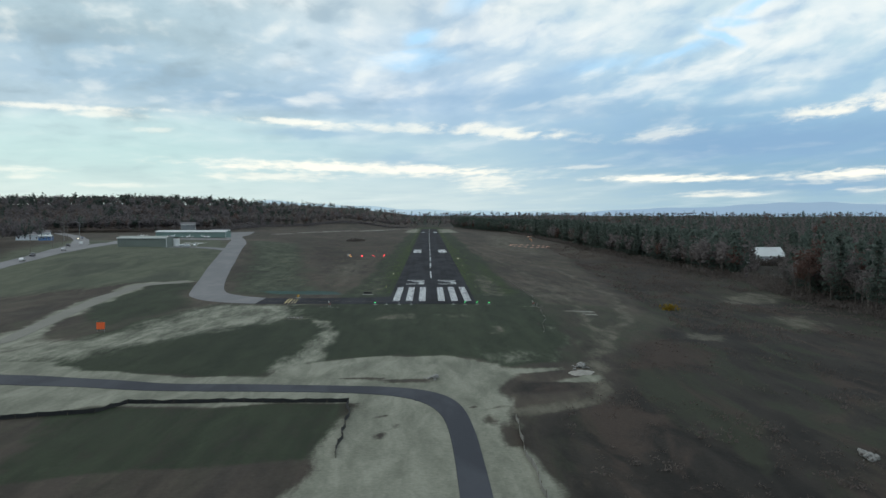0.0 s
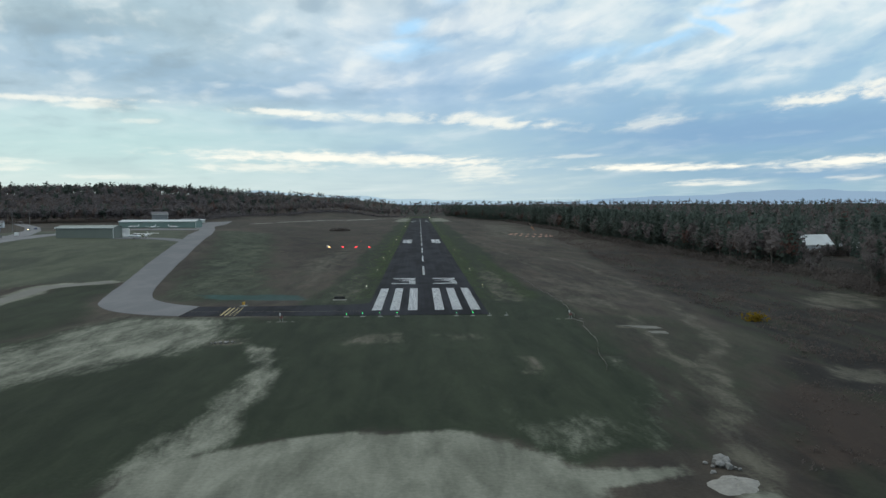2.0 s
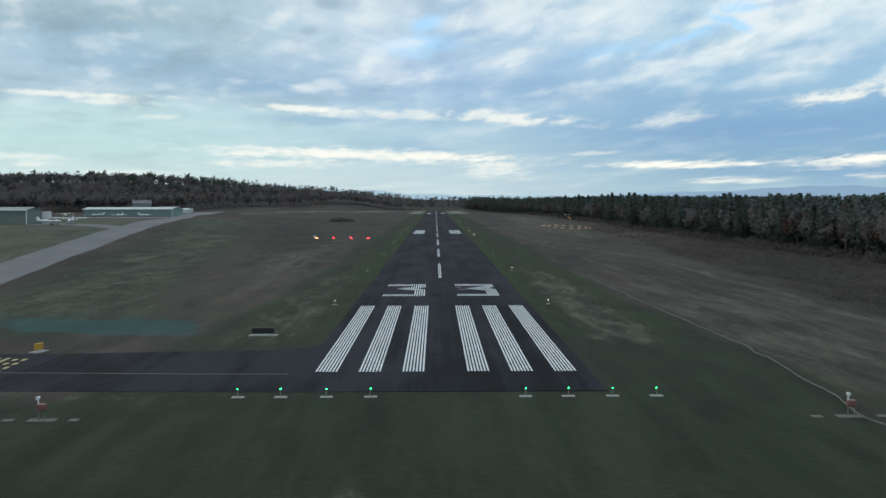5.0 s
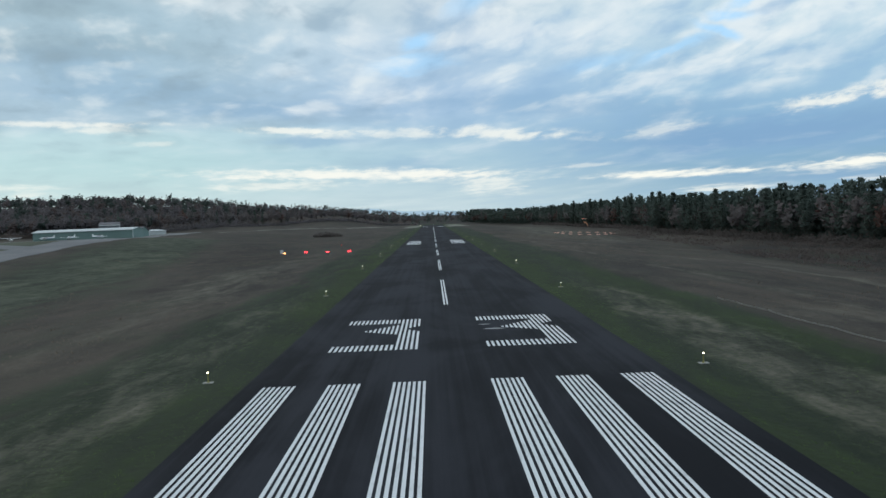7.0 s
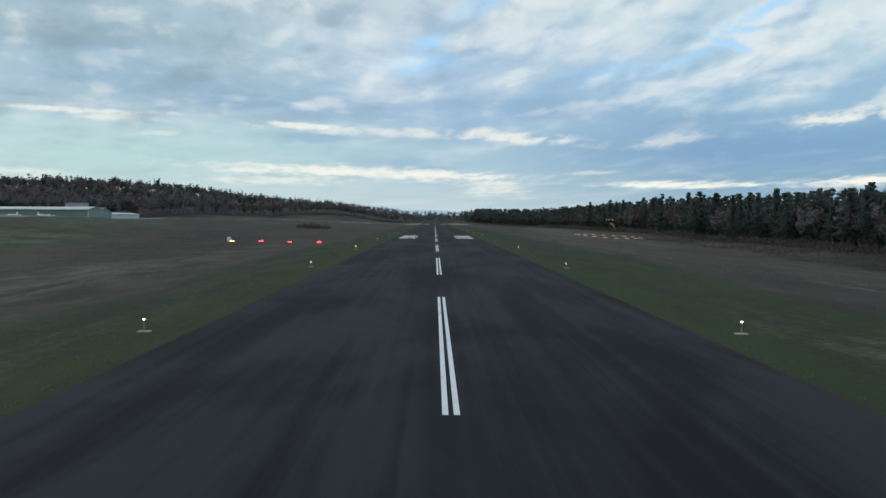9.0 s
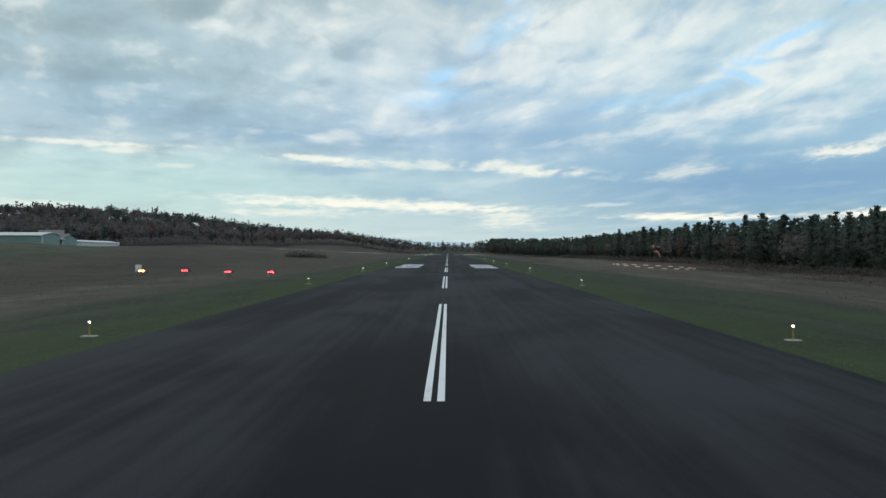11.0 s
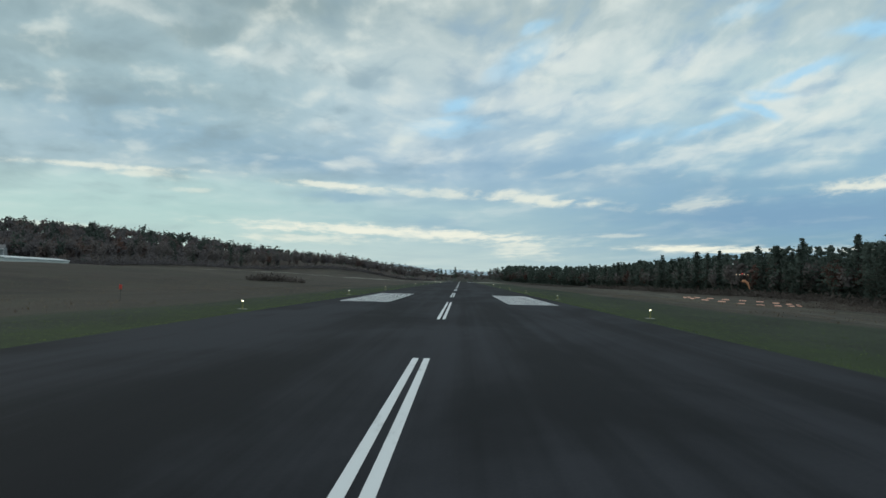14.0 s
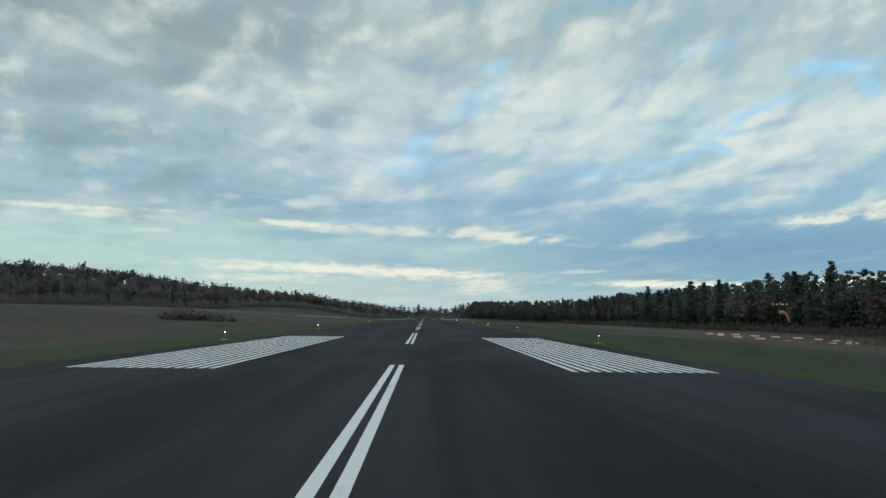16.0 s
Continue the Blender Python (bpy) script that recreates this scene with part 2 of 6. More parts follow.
# ---------------------------------------------------------------- materials
def material(name, colour, rough=0.9, vary=0.25, grain=3.0, stains=0.15, blotch=0.25, bump=0.2, metal=0.0, emit=None, random_each=0.0):
    """A dull surface: grain and stains at two scales, and a fine relief."""
    m = bpy.data.materials.new(name)
    m.use_nodes = True
    n = Nodes(m.node_tree)
    place = n.add("ShaderNodeTexCoord").outputs["Object"]
    small = n.noise(place, grain, 4.0, 0.6)
    large = n.noise(place, stains, 3.0, 0.55, 0.4)
    bright = n.math("ADD", n.math("MULTIPLY", n.math("SUBTRACT", small, 0.5), 2 * vary), n.math("MULTIPLY", n.math("SUBTRACT", large, 0.5), 2 * blotch))
    if random_each:
        bright = n.math("ADD", bright, n.math("MULTIPLY", n.math("SUBTRACT", n.add("ShaderNodeObjectInfo").outputs["Random"], 0.5), 2 * random_each))
    bright = n.math("ADD", bright, 1.0)
    tint = n.add("ShaderNodeCombineColor")
    for socket in tint.inputs[:3]:
        n.put(socket, bright)
    shader = n.add("ShaderNodeBsdfPrincipled")
    n.put(shader.inputs["Base Color"], n.mix(1.0, (*colour, 1), tint.outputs[0], "MULTIPLY"))
    shader.inputs["Roughness"].default_value, shader.inputs["Metallic"].default_value = rough, metal
    if bump:
        b = n.add("ShaderNodeBump")
        b.inputs["Strength"].default_value, b.inputs["Distance"].default_value = bump, 0.05
        n.put(b.inputs["Height"], small)
        n.put(shader.inputs["Normal"], b.outputs[0])
    if emit:
        shader.inputs["Emission Color"].default_value, shader.inputs["Emission Strength"].default_value = (*emit[0], 1), emit[1]
    n.put(n.add("ShaderNodeOutputMaterial").inputs[0], shader.outputs[0])
    return m


def leaf_material(name, dark, light, lively=1.0):
    """Foliage and twigs: each leaf or twig has its own shade, each tree its own cast."""
    m = bpy.data.materials.new(name)
    m.use_nodes = True
    n = Nodes(m.node_tree)
    own = n.add("ShaderNodeNewGeometry").outputs["Random Per Island"]
    tree = n.add("ShaderNodeObjectInfo").outputs["Random"]
    broad = n.noise(n.add("ShaderNodeTexCoord").outputs["Object"], 0.05, 3.0, 0.6)
    f = n.math("ADD", n.math("MULTIPLY", own, 0.28 * lively), n.math("ADD", n.math("MULTIPLY", tree, 0.25), n.math("MULTIPLY", n.step(broad, 0.3, 0.7), 0.47)))
    tone = n.mix(f, dark, light)
    front, through_light, both = n.add("ShaderNodeBsdfDiffuse"), n.add("ShaderNodeBsdfTranslucent"), n.add("ShaderNodeMixShader")
    n.put(front.inputs[0], tone)
    n.put(through_light.inputs[0], tone)
    both.inputs[0].default_value = 0.5
    n.put(both.inputs[1], front.outputs[0])
    n.put(both.inputs[2], through_light.outputs[0])
    n.put(n.add("ShaderNodeOutputMaterial").inputs[0], both.outputs[0])
    return m


def ground_material():
    """Grass, weeds, sand and brush, laid out by the two cover layers of the ground sheet."""
    m = bpy.data.materials.new("ground")
    m.use_nodes = True
    n = Nodes(m.node_tree)
    place = n.add("ShaderNodeTexCoord").outputs["Object"]
    fine = n.noise(place, 2.2, 6.0, 0.65)
    place = n.scaled(place, 1.0, 0.24, 1)
    mid = n.noise(place, 0.28, 5.0, 0.6, 0.5)
    wide = n.noise(place, 0.035, 4.0, 0.6, 0.3)
    clump = n.noise(place, 0.12, 6.0, 0.68, 0.8)
    hue = n.noise(place, 0.05, 5.0, 0.6, 1.2)
    streak = n.noise(n.scaled(place, 0.35, 0.07, 1), 1.0, 4.0, 0.6, 0.3)
    one, two = (n.add("ShaderNodeSeparateColor") for _ in range(2))
    for node, layer in ((one, "cover"), (two, "cover_more")):
        source = n.add("ShaderNodeAttribute")
        source.attribute_name = layer
        n.put(node.inputs[0], source.outputs["Color"])
        (olive, lush) = (source.outputs["Alpha"], None) if layer == "cover" else (olive, source.outputs["Alpha"])
    strands = n.noise(place, 1.1, 4.0, 0.65, 0.4)
    torn = n.math("ADD", n.math("MULTIPLY", n.math("SUBTRACT", mid, 0.5), 0.9), n.math("ADD", n.math("MULTIPLY", n.math("SUBTRACT", fine, 0.5), 0.4), n.math("MULTIPLY", n.math("SUBTRACT", strands, 0.5), 0.8)))

    def share(socket, soft=0.28, rough=1.0):
        return n.step(n.math("ADD", socket, n.math("MULTIPLY", n.math("MULTIPLY", torn, rough), n.math("MULTIPLY", n.math("MULTIPLY", socket, n.math("SUBTRACT", 1.0, socket)), 4.0))), 0.5 - soft, 0.5 + soft)

    weeds = n.mix(n.step(n.math("ADD", n.math("MULTIPLY", wide, 0.6), n.math("MULTIPLY", mid, 0.4)), 0.38, 0.62), (0.0255, 0.0228, 0.0185), (0.058, 0.0500, 0.0390))
    weeds = n.mix(n.math("MULTIPLY", n.step(streak, 0.45, 0.68), 0.55), weeds, (0.054, 0.044, 0.036))
    weeds = n.mix(n.math("MULTIPLY", n.step(clump, 0.42, 0.66), 0.6), weeds, n.mix(n.step(hue, 0.4, 0.6), (0.030, 0.027, 0.024), (0.042, 0.046, 0.030)))
    green = n.mix(n.step(n.math("ADD", n.math("MULTIPLY", streak, 0.3), n.math("ADD", n.math("MULTIPLY", mid, 0.35), n.math("MULTIPLY", wide, 0.35))), 0.36, 0.64), (0.0122, 0.0190, 0.0100), (0.0255, 0.0345, 0.0195))
    brush = n.mix(n.step(n.math("ADD", n.math("MULTIPLY", wide, 0.5), n.math("MULTIPLY", mid, 0.5)), 0.36, 0.62), (0.0090, 0.0084, 0.0072), (0.0235, 0.0210, 0.0175))
    brush = n.mix(n.math("MULTIPLY", n.step(clump, 0.46, 0.58), 0.9), brush, n.mix(n.step(hue, 0.44, 0.56), (0.0390, 0.0290, 0.0230), (0.0240, 0.0280, 0.0170)))
    sand = n.mix(n.step(mid, 0.3, 0.7), (0.122, 0.130, 0.102), (0.190, 0.199, 0.160))
    straw = n.mix(mid, (0.060, 0.059, 0.045), (0.100, 0.096, 0.073))
    rust = n.mix(mid, (0.024, 0.018, 0.0145), (0.040, 0.029, 0.022))
    colour = n.mix(share(one.outputs[1]), weeds, green)
    meadow = n.mix(n.step(clump, 0.25, 0.75), (0.044, 0.054, 0.037), (0.074, 0.084, 0.057))
    meadow = n.mix(n.math("MULTIPLY", n.step(hue, 0.5, 0.66), 0.7), meadow, (0.030, 0.036, 0.027))
    colour = n.mix(share(olive), colour, meadow)
    colour = n.mix(n.math("MULTIPLY", share(lush), 0.85), colour, n.mix(n.math("MULTIPLY_ADD", clump, 0.5, n.math("MULTIPLY", mid, 0.5)), (0.0110, 0.0205, 0.0052), (0.026, 0.041, 0.0105)))
    colour = n.mix(share(one.outputs[2]), colour, brush)
    colour = n.mix(share(two.outputs[2]), colour, rust)
    colour = n.mix(share(two.outputs[0]), colour, straw)
    colour = n.mix(n.math("MULTIPLY", share(one.outputs[0], 0.24, 0.6), 0.95), colour, sand)
    colour = n.mix(n.math("MULTIPLY", share(two.outputs[1]), 0.7), colour, (0.018, 0.062, 0.060))
    grain = n.add("ShaderNodeCombineColor")
    for socket in grain.inputs[:3]:
        n.put(socket, n.math("ADD", n.math("MULTIPLY_ADD", n.math("SUBTRACT", fine, 0.5), 0.8, 1.0), n.math("ADD", n.math("MULTIPLY", n.math("SUBTRACT", mid, 0.5), 0.5), n.math("MULTIPLY", n.math("SUBTRACT", strands, 0.5), 0.4))))
    shader = n.add("ShaderNodeBsdfPrincipled")
    n.put(shader.inputs["Base Color"], n.mix(1.0, colour, grain.outputs[0], "MULTIPLY"))
    shader.inputs["Roughness"].default_value, shader.inputs["Specular IOR Level"].default_value = 0.95, 0.15
    b = n.add("ShaderNodeBump")
    b.inputs["Strength"].default_value, b.inputs["Distance"].default_value = 0.5, 0.12
    n.put(b.inputs["Height"], fine)
    n.put(shader.inputs["Normal"], b.outputs[0])
    n.put(n.add("ShaderNodeOutputMaterial").inputs[0], shader.outputs[0])
    return m


def asphalt_material(name, dark, light, lines=True):
    """Asphalt with paving lanes, tyre marks along the way and fine aggregate."""
    m = bpy.data.materials.new(name)
    m.use_nodes = True
    n = Nodes(m.node_tree)
    place = n.add("ShaderNodeTexCoord").outputs["Object"]
    lanes = n.math("ADD", n.math("MULTIPLY", n.noise(n.scaled(place, 0.32, 0.006, 1), 1.0, 3.0, 0.55), 0.6), n.math("MULTIPLY", n.noise(n.scaled(place, 1.9, 0.012, 1), 1.0, 3.0, 0.6), 0.4))
    wide = n.noise(n.scaled(place, 1.0, 0.3, 1), 0.12, 5.0, 0.6, 0.6)
    fine = n.noise(place, 14.0, 4.0, 0.7)
    f = n.math("ADD", n.math("MULTIPLY", lanes, 0.5 if lines else 0.1), n.math("MULTIPLY", wide, 0.5 if lines else 0.9))
    colour = n.mix(n.step(f, 0.42, 0.58), dark, light)
    grain = n.add("ShaderNodeCombineColor")
    for socket in grain.inputs[:3]:
        n.put(socket, n.math("MULTIPLY_ADD", n.math("SUBTRACT", fine, 0.5), 0.7, 1.0))
    shader = n.add("ShaderNodeBsdfPrincipled")
    n.put(shader.inputs["Base Color"], n.mix(1.0, colour, grain.outputs[0], "MULTIPLY"))
    n.put(shader.inputs["Roughness"], n.math("MULTIPLY_ADD", lanes, 0.15, 0.8))
    shader.inputs["Specular IOR Level"].default_value = 0.08 if lines else 0.12
    b = n.add("ShaderNodeBump")
    b.inputs["Strength"].default_value, b.inputs["Distance"].default_value = 0.25, 0.01
    n.put(b.inputs["Height"], fine)
    n.put(shader.inputs["Normal"], b.outputs[0])
    n.put(n.add("ShaderNodeOutputMaterial").inputs[0], shader.outputs[0])
    return m


def paint_material(name, colour, worn):
    """Road paint, thin in places so that the asphalt shows."""
    m = bpy.data.materials.new(name)
    m.use_nodes = True
    n = Nodes(m.node_tree)
    place = n.add("ShaderNodeTexCoord").outputs["Object"]
    f = n.math("MULTIPLY", n.step(n.noise(n.scaled(place, 1.6, 0.35, 1), 1.0, 6.0, 0.7), 0.52, 0.75), worn)
    shader = n.add("ShaderNodeBsdfPrincipled")
    n.put(shader.inputs["Base Color"], n.mix(f, colour, (0.10, 0.105, 0.115)))
    shader.inputs["Roughness"].default_value = 0.6
    n.put(n.add("ShaderNodeOutputMaterial").inputs[0], shader.outputs[0])
    return m


GROUND = ground_material()
ASPHALT = asphalt_material("runway_asphalt", (0.0062, 0.0070, 0.0094), (0.0225, 0.0246, 0.0305))
ASPHALT_NEW = asphalt_material("new_asphalt", (0.032, 0.036, 0.044), (0.046, 0.051, 0.060), False)
ASPHALT_OLD = asphalt_material("old_asphalt", (0.132, 0.137, 0.141), (0.155, 0.159, 0.162), False)
ROAD_GREY = asphalt_material("highway_asphalt", (0.145, 0.150, 0.155), (0.172, 0.176, 0.18), False)
GRAVEL = material("gravel", (0.135, 0.132, 0.112), 0.95, 0.35, 2.5, 0.1, 0.3, 0.4)
TRACK = material("track_gravel", (0.125, 0.127, 0.108), 0.95, 0.3, 2.0, 0.1, 0.3, 0.4)
FADED_PAINT = paint_material("faded_road_paint", (0.17, 0.175, 0.18), 0.95)
WHITE_PAINT = paint_material("white_road_paint", (0.56, 0.59, 0.60), 0.6)
YELLOW_PAINT = paint_material("yellow_road_paint", (0.30, 0.235, 0.075), 0.95)
FADED_YELLOW = paint_material("faded_yellow_paint", (0.10, 0.085, 0.045), 0.95)
CONCRETE = material("concrete", (0.26, 0.26, 0.24), 0.9, 0.2, 4.0, 0.5, 0.2, 0.2)
YELLOW_STEEL = material("yellow_steel", (0.45, 0.26, 0.03), 0.5, 0.15, 6.0, 1.0, 0.15, 0.05)
GREY_STEEL = material("grey_steel", (0.28, 0.29, 0.29), 0.45, 0.15, 6.0, 0.6, 0.15, 0.05, 0.7)
WHITE_STEEL = material("white_steel", (0.72, 0.73, 0.72), 0.45, 0.06, 3.0, 0.4, 0.08, 0.02)
RED_STEEL = material("red_steel", (0.17, 0.075, 0.065), 0.5, 0.12, 5.0, 0.6, 0.12, 0.05)
BLACK_PANEL = material("black_panel", (0.012, 0.012, 0.013), 0.6, 0.2, 5.0, 0.6, 0.2, 0.05)
LAMP_WHITE = material("lamp_white", (0.9, 0.88, 0.8), 0.2, 0, 1, 1, 0, 0, 0, ((1.0, 0.86, 0.60), 7.0))
LAMP_GREEN = material("lamp_green", (0.05, 0.5, 0.2), 0.2, 0, 1, 1, 0, 0, 0, ((0.03, 1.0, 0.16), 12.0))
LAMP_RED = material("lamp_red", (0.6, 0.03, 0.03), 0.2, 0, 1, 1, 0, 0, 0, ((1.0, 0.04, 0.05), 10.0))
LAMP_AMBER = material("lamp_amber", (0.7, 0.5, 0.2), 0.2, 0, 1, 1, 0, 0, 0, ((1.0, 0.74, 0.36), 26.0))
LAMP_ORANGE = material("lamp_orange", (0.7, 0.3, 0.1), 0.2, 0, 1, 1, 0, 0, 0, ((1.0, 0.42, 0.14), 9.0))
LAMP_RED_DIM = material("lamp_red_dim", (0.6, 0.05, 0.05), 0.3, 0, 1, 1, 0, 0, 0, ((1.0, 0.1, 0.08), 0.8))
LAMP_DIM = material("lamp_dim", (0.5, 0.4, 0.3), 0.3, 0, 1, 1, 0, 0, 0, ((1.0, 0.7, 0.45), 0.8))
BARK = material("bark", (0.075, 0.062, 0.052), 0.95, 0.4, 3.0, 0.3, 0.3, 0.4, random_each=0.2)
PALE_BARK = material("pale_bark", (0.16, 0.145, 0.13), 0.95, 0.4, 3.0, 0.3, 0.3, 0.4, random_each=0.2)
PINE = leaf_material("pine_needles", (0.080, 0.106, 0.092), (0.135, 0.170, 0.148))
TWIGS = leaf_material("bare_twigs", (0.140, 0.128, 0.126), (0.195, 0.178, 0.174))
# distance haze is put into the hill's twig and oak colours: greyer, flatter
HAZED_TWIGS = leaf_material("hazed_bare_twigs", (0.132, 0.124, 0.129), (0.158, 0.149, 0.154), 0.5)
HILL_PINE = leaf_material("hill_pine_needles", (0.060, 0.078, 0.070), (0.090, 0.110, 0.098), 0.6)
HAZED_OAK = leaf_material("hazed_oak_leaves", (0.132, 0.110, 0.104), (0.160, 0.130, 0.122), 0.5)
UNDERGROWTH = leaf_material("undergrowth_twigs", (0.088, 0.078, 0.072), (0.140, 0.124, 0.115))
RUSTY = leaf_material("rusty_leaves", (0.100, 0.068, 0.060), (0.15, 0.098, 0.082))
WEEDS = leaf_material("dry_weeds", (0.120, 0.102, 0.076), (0.205, 0.172, 0.126))
GRASS = leaf_material("mown_grass", (0.085, 0.130, 0.034), (0.165, 0.225, 0.066))
BRUSH = leaf_material("brush_twigs", (0.095, 0.080, 0.074), (0.150, 0.128, 0.116))
YELLOW_LEAF = leaf_material("yellow_leaves", (0.12, 0.085, 0.012), (0.26, 0.18, 0.03))


# ---------------------------------------------------------------- building helpers
def mesh_of(name, verts, faces, mat):
    me = bpy.data.meshes.new(name)
    me.from_pydata([tuple(v) for v in verts], [], [tuple(f) for f in faces])
    me.materials.append(mat)
    me.update()
    return me


def leaf_mesh(name, verts, quads, mat, outward=None):
    """A mesh of many four-cornered leaves, twigs or blades; outward: for each corner, the way that the crown faces there."""
    verts, quads = np.asarray(verts, np.float32), np.asarray(quads)
    if outward is not None:
        p = verts[quads]
        facing = (np.cross(p[:, 2] - p[:, 0], p[:, 3] - p[:, 1]) * outward[quads[:, 0]]).sum(1)
        quads = np.where((facing < 0)[:, None], quads[:, ::-1], quads)
    me = bpy.data.meshes.new(name)
    me.vertices.add(len(verts))
    me.vertices.foreach_set("co", np.asarray(verts, np.float32).ravel())
    me.loops.add(4 * len(quads))
    me.loops.foreach_set("vertex_index", np.asarray(quads, np.int32).ravel())
    me.polygons.add(len(quads))
    me.polygons.foreach_set("loop_start", np.arange(0, 4 * len(quads), 4, dtype=np.int32))
    me.materials.append(mat)
    me.update(calc_edges=True)
    if outward is not None:
        me.polygons.foreach_set("use_smooth", np.ones(len(quads), bool))
        me.normals_split_custom_set_from_vertices(outward)
    return me


def part(name, bm, mat, parent=None, label="", m=None):
    """Links a bmesh as one mesh object, under a thing or a part where one is given."""
    me = bpy.data.meshes.new(name)
    bmesh.ops.recalc_face_normals(bm, faces=bm.faces)
    bm.to_mesh(me)
    bm.free()
    me.materials.append(mat)
    ob = new(name, me)
    ob.parent = parent
    if m is not None:
        ob.matrix_basis = m
    return tagged(ob, label)


def shared(name, me, parent, m=None, label=""):
    """One more object on a mesh that is already there."""
    ob = new(name, me)
    ob.parent = parent
    if m is not None:
        ob.matrix_basis = m
    return tagged(ob, label)


def box(bm, x0, x1, y0, y1, z0, z1, bevel=0.0):
    made = bmesh.ops.create_cube(bm, size=1.0, matrix=Matrix.LocRotScale(((x0 + x1) / 2, (y0 + y1) / 2, (z0 + z1) / 2), None, (x1 - x0, y1 - y0, z1 - z0)))
    if bevel:
        edges = {e for v in made["verts"] for e in v.link_edges}
        bmesh.ops.bevel(bm, geom=list(edges), offset=bevel, segments=1, affect="EDGES")
    return bm


def tube(bm, a, b, ra, rb, sides=8):
    """A tapered round bar from a to b."""
    a, b = Vector(a), Vector(b)
    turn = (b - a).to_track_quat("Z", "Y").to_matrix().to_4x4()
    bmesh.ops.create_cone(bm, cap_ends=True, segments=sides, radius1=ra, radius2=rb, depth=(b - a).length, matrix=Matrix.Translation((a + b) / 2) @ turn)
    return bm


def prism(bm, outline, z0, z1):
    """A flat outline raised from z0 to z1."""
    low = [bm.verts.new((x, y, z0)) for x, y in outline]
    top = [bm.verts.new((x, y, z1)) for x, y in outline]
    bm.faces.new(top)
    bm.faces.new(low[::-1])
    for i in range(len(low)):
        j = (i + 1) % len(low)
        bm.faces.new((low[i], low[j], top[j], top[i]))
    return bm


def empty(name, m, label, category, group="", kind=""):
    ob = new(name)
    ob.matrix_basis = m
    ob.empty_display_size = 0.5
    return tagged(ob, label, category, group, kind)


# ---------------------------------------------------------------- the lie of the land
def ss(a, b, x):
    f = np.clip((np.asarray(x, float) - a) / (b - a), 0, 1)
    return f * f * (3 - 2 * f)


def ripple(x, y):
    x, y = np.asarray(x, float), np.asarray(y, float)
    return np.sin(x * 0.031 + 1.3) * np.cos(y * 0.027 + 0.4) + 0.5 * np.sin(x * 0.083 + y * 0.061) + 0.3 * np.cos(x * 0.17 - y * 0.13)


def ground_z(x, y):
    x, y = np.asarray(x, float), np.asarray(y, float)
    away = np.hypot(x, y - 200)
    plateau = (6.6 - 2.0 * ss(230, 500, y)) * ss(-50, -128, x) * ss(0, 210, y)
    hill = 27.0 * ss(-130, -430, x) * ss(700, 960, y) + 9.0 * ss(-60, -160, x) * ss(950, 1250, y)
    right = (-3.6 + 0.7 * ss(250, 430, y)) * ss(20, 95, x) * ss(1500, 900, y)
    far = 16.0 * ss(1400, 3200, away) * (0.75 + 0.25 * np.sin(x * 0.0021 + 0.8) * np.cos(y * 0.0017)) + 3.0 * ripple(x * 0.2, y * 0.2) * ss(900, 2000, away)
    soft = 0.16 * ripple(x, y) * ss(26, 60, np.abs(x)) + 0.10 * ripple(x * 2.3, y * 2.1) * ss(22, 40, np.abs(x))
    edge = -0.05 - 0.22 * ss(11.6, 14.0, np.abs(x)) * ss(18, 30, y) - 0.35 * ss(15, 27, -x) * ss(60, 150, y) * ss(-85, -45, x) + 0.10 * ss(15, 24, x)
    level = ss(-9, -3, y) * ss(34, 24, y) * ss(10, -11, x) * ss(-72, -60, x)
    rise = 0.9 * ss(455, 512, y) * ss(40, 62, x) * ss(1100, 800, y)
    return (rise + plateau + hill + right + far + soft + edge) * (1 - level) - 0.03 * level


def gz(x, y):
    return float(ground_z(x, y))


def inside(poly, x, y, soft):
    """1 inside the outline, 0 outside, with a soft rim."""
    p = np.array(poly, float)
    q = np.roll(p, -1, axis=0)
    best = np.full(x.shape, 1e9)
    odd = np.zeros(x.shape, bool)
    for (ax, ay), (bx, by) in zip(p, q):
        ux, uy = bx - ax, by - ay
        t = np.clip(((x - ax) * ux + (y - ay) * uy) / (ux * ux + uy * uy + 1e-9), 0, 1)
        best = np.minimum(best, np.hypot(x - ax - t * ux, y - ay - t * uy))
        odd ^= ((ay > y) != (by > y)) & (x < ux * (y - ay) / (uy + 1e-12) + ax)
    return np.clip(0.5 + np.where(odd, best, -best) / (2 * soft), 0, 1)


def along(line, x, y, half, soft):
    """1 near a bent line, 0 away from it."""
    best = np.full(x.shape, 1e9)
    for (ax, ay), (bx, by) in zip(line, line[1:]):
        ux, uy = bx - ax, by - ay
        t = np.clip(((x - ax) * ux + (y - ay) * uy) / (ux * ux + uy * uy + 1e-9), 0, 1)
        best = np.minimum(best, np.hypot(x - ax - t * ux, y - ay - t * uy))
    return np.clip(0.5 + (half - best) / (2 * soft), 0, 1)


def steps(a, b, d, grow_lo, grow_hi):
    """Even steps from a to b, growing outwards to the limits."""
    mid = list(np.arange(a, b + d / 2, d))
    out, s = [], d
    v = b
    while v < grow_hi:
        s *= 1.09
        v += s
        out.append(min(v, grow_hi))
    low, s, v = [], d, a
    while v > grow_lo:
        s *= 1.09
        v -= s
        low.append(max(v, grow_lo))
    return np.array(low[::-1] + mid + out)


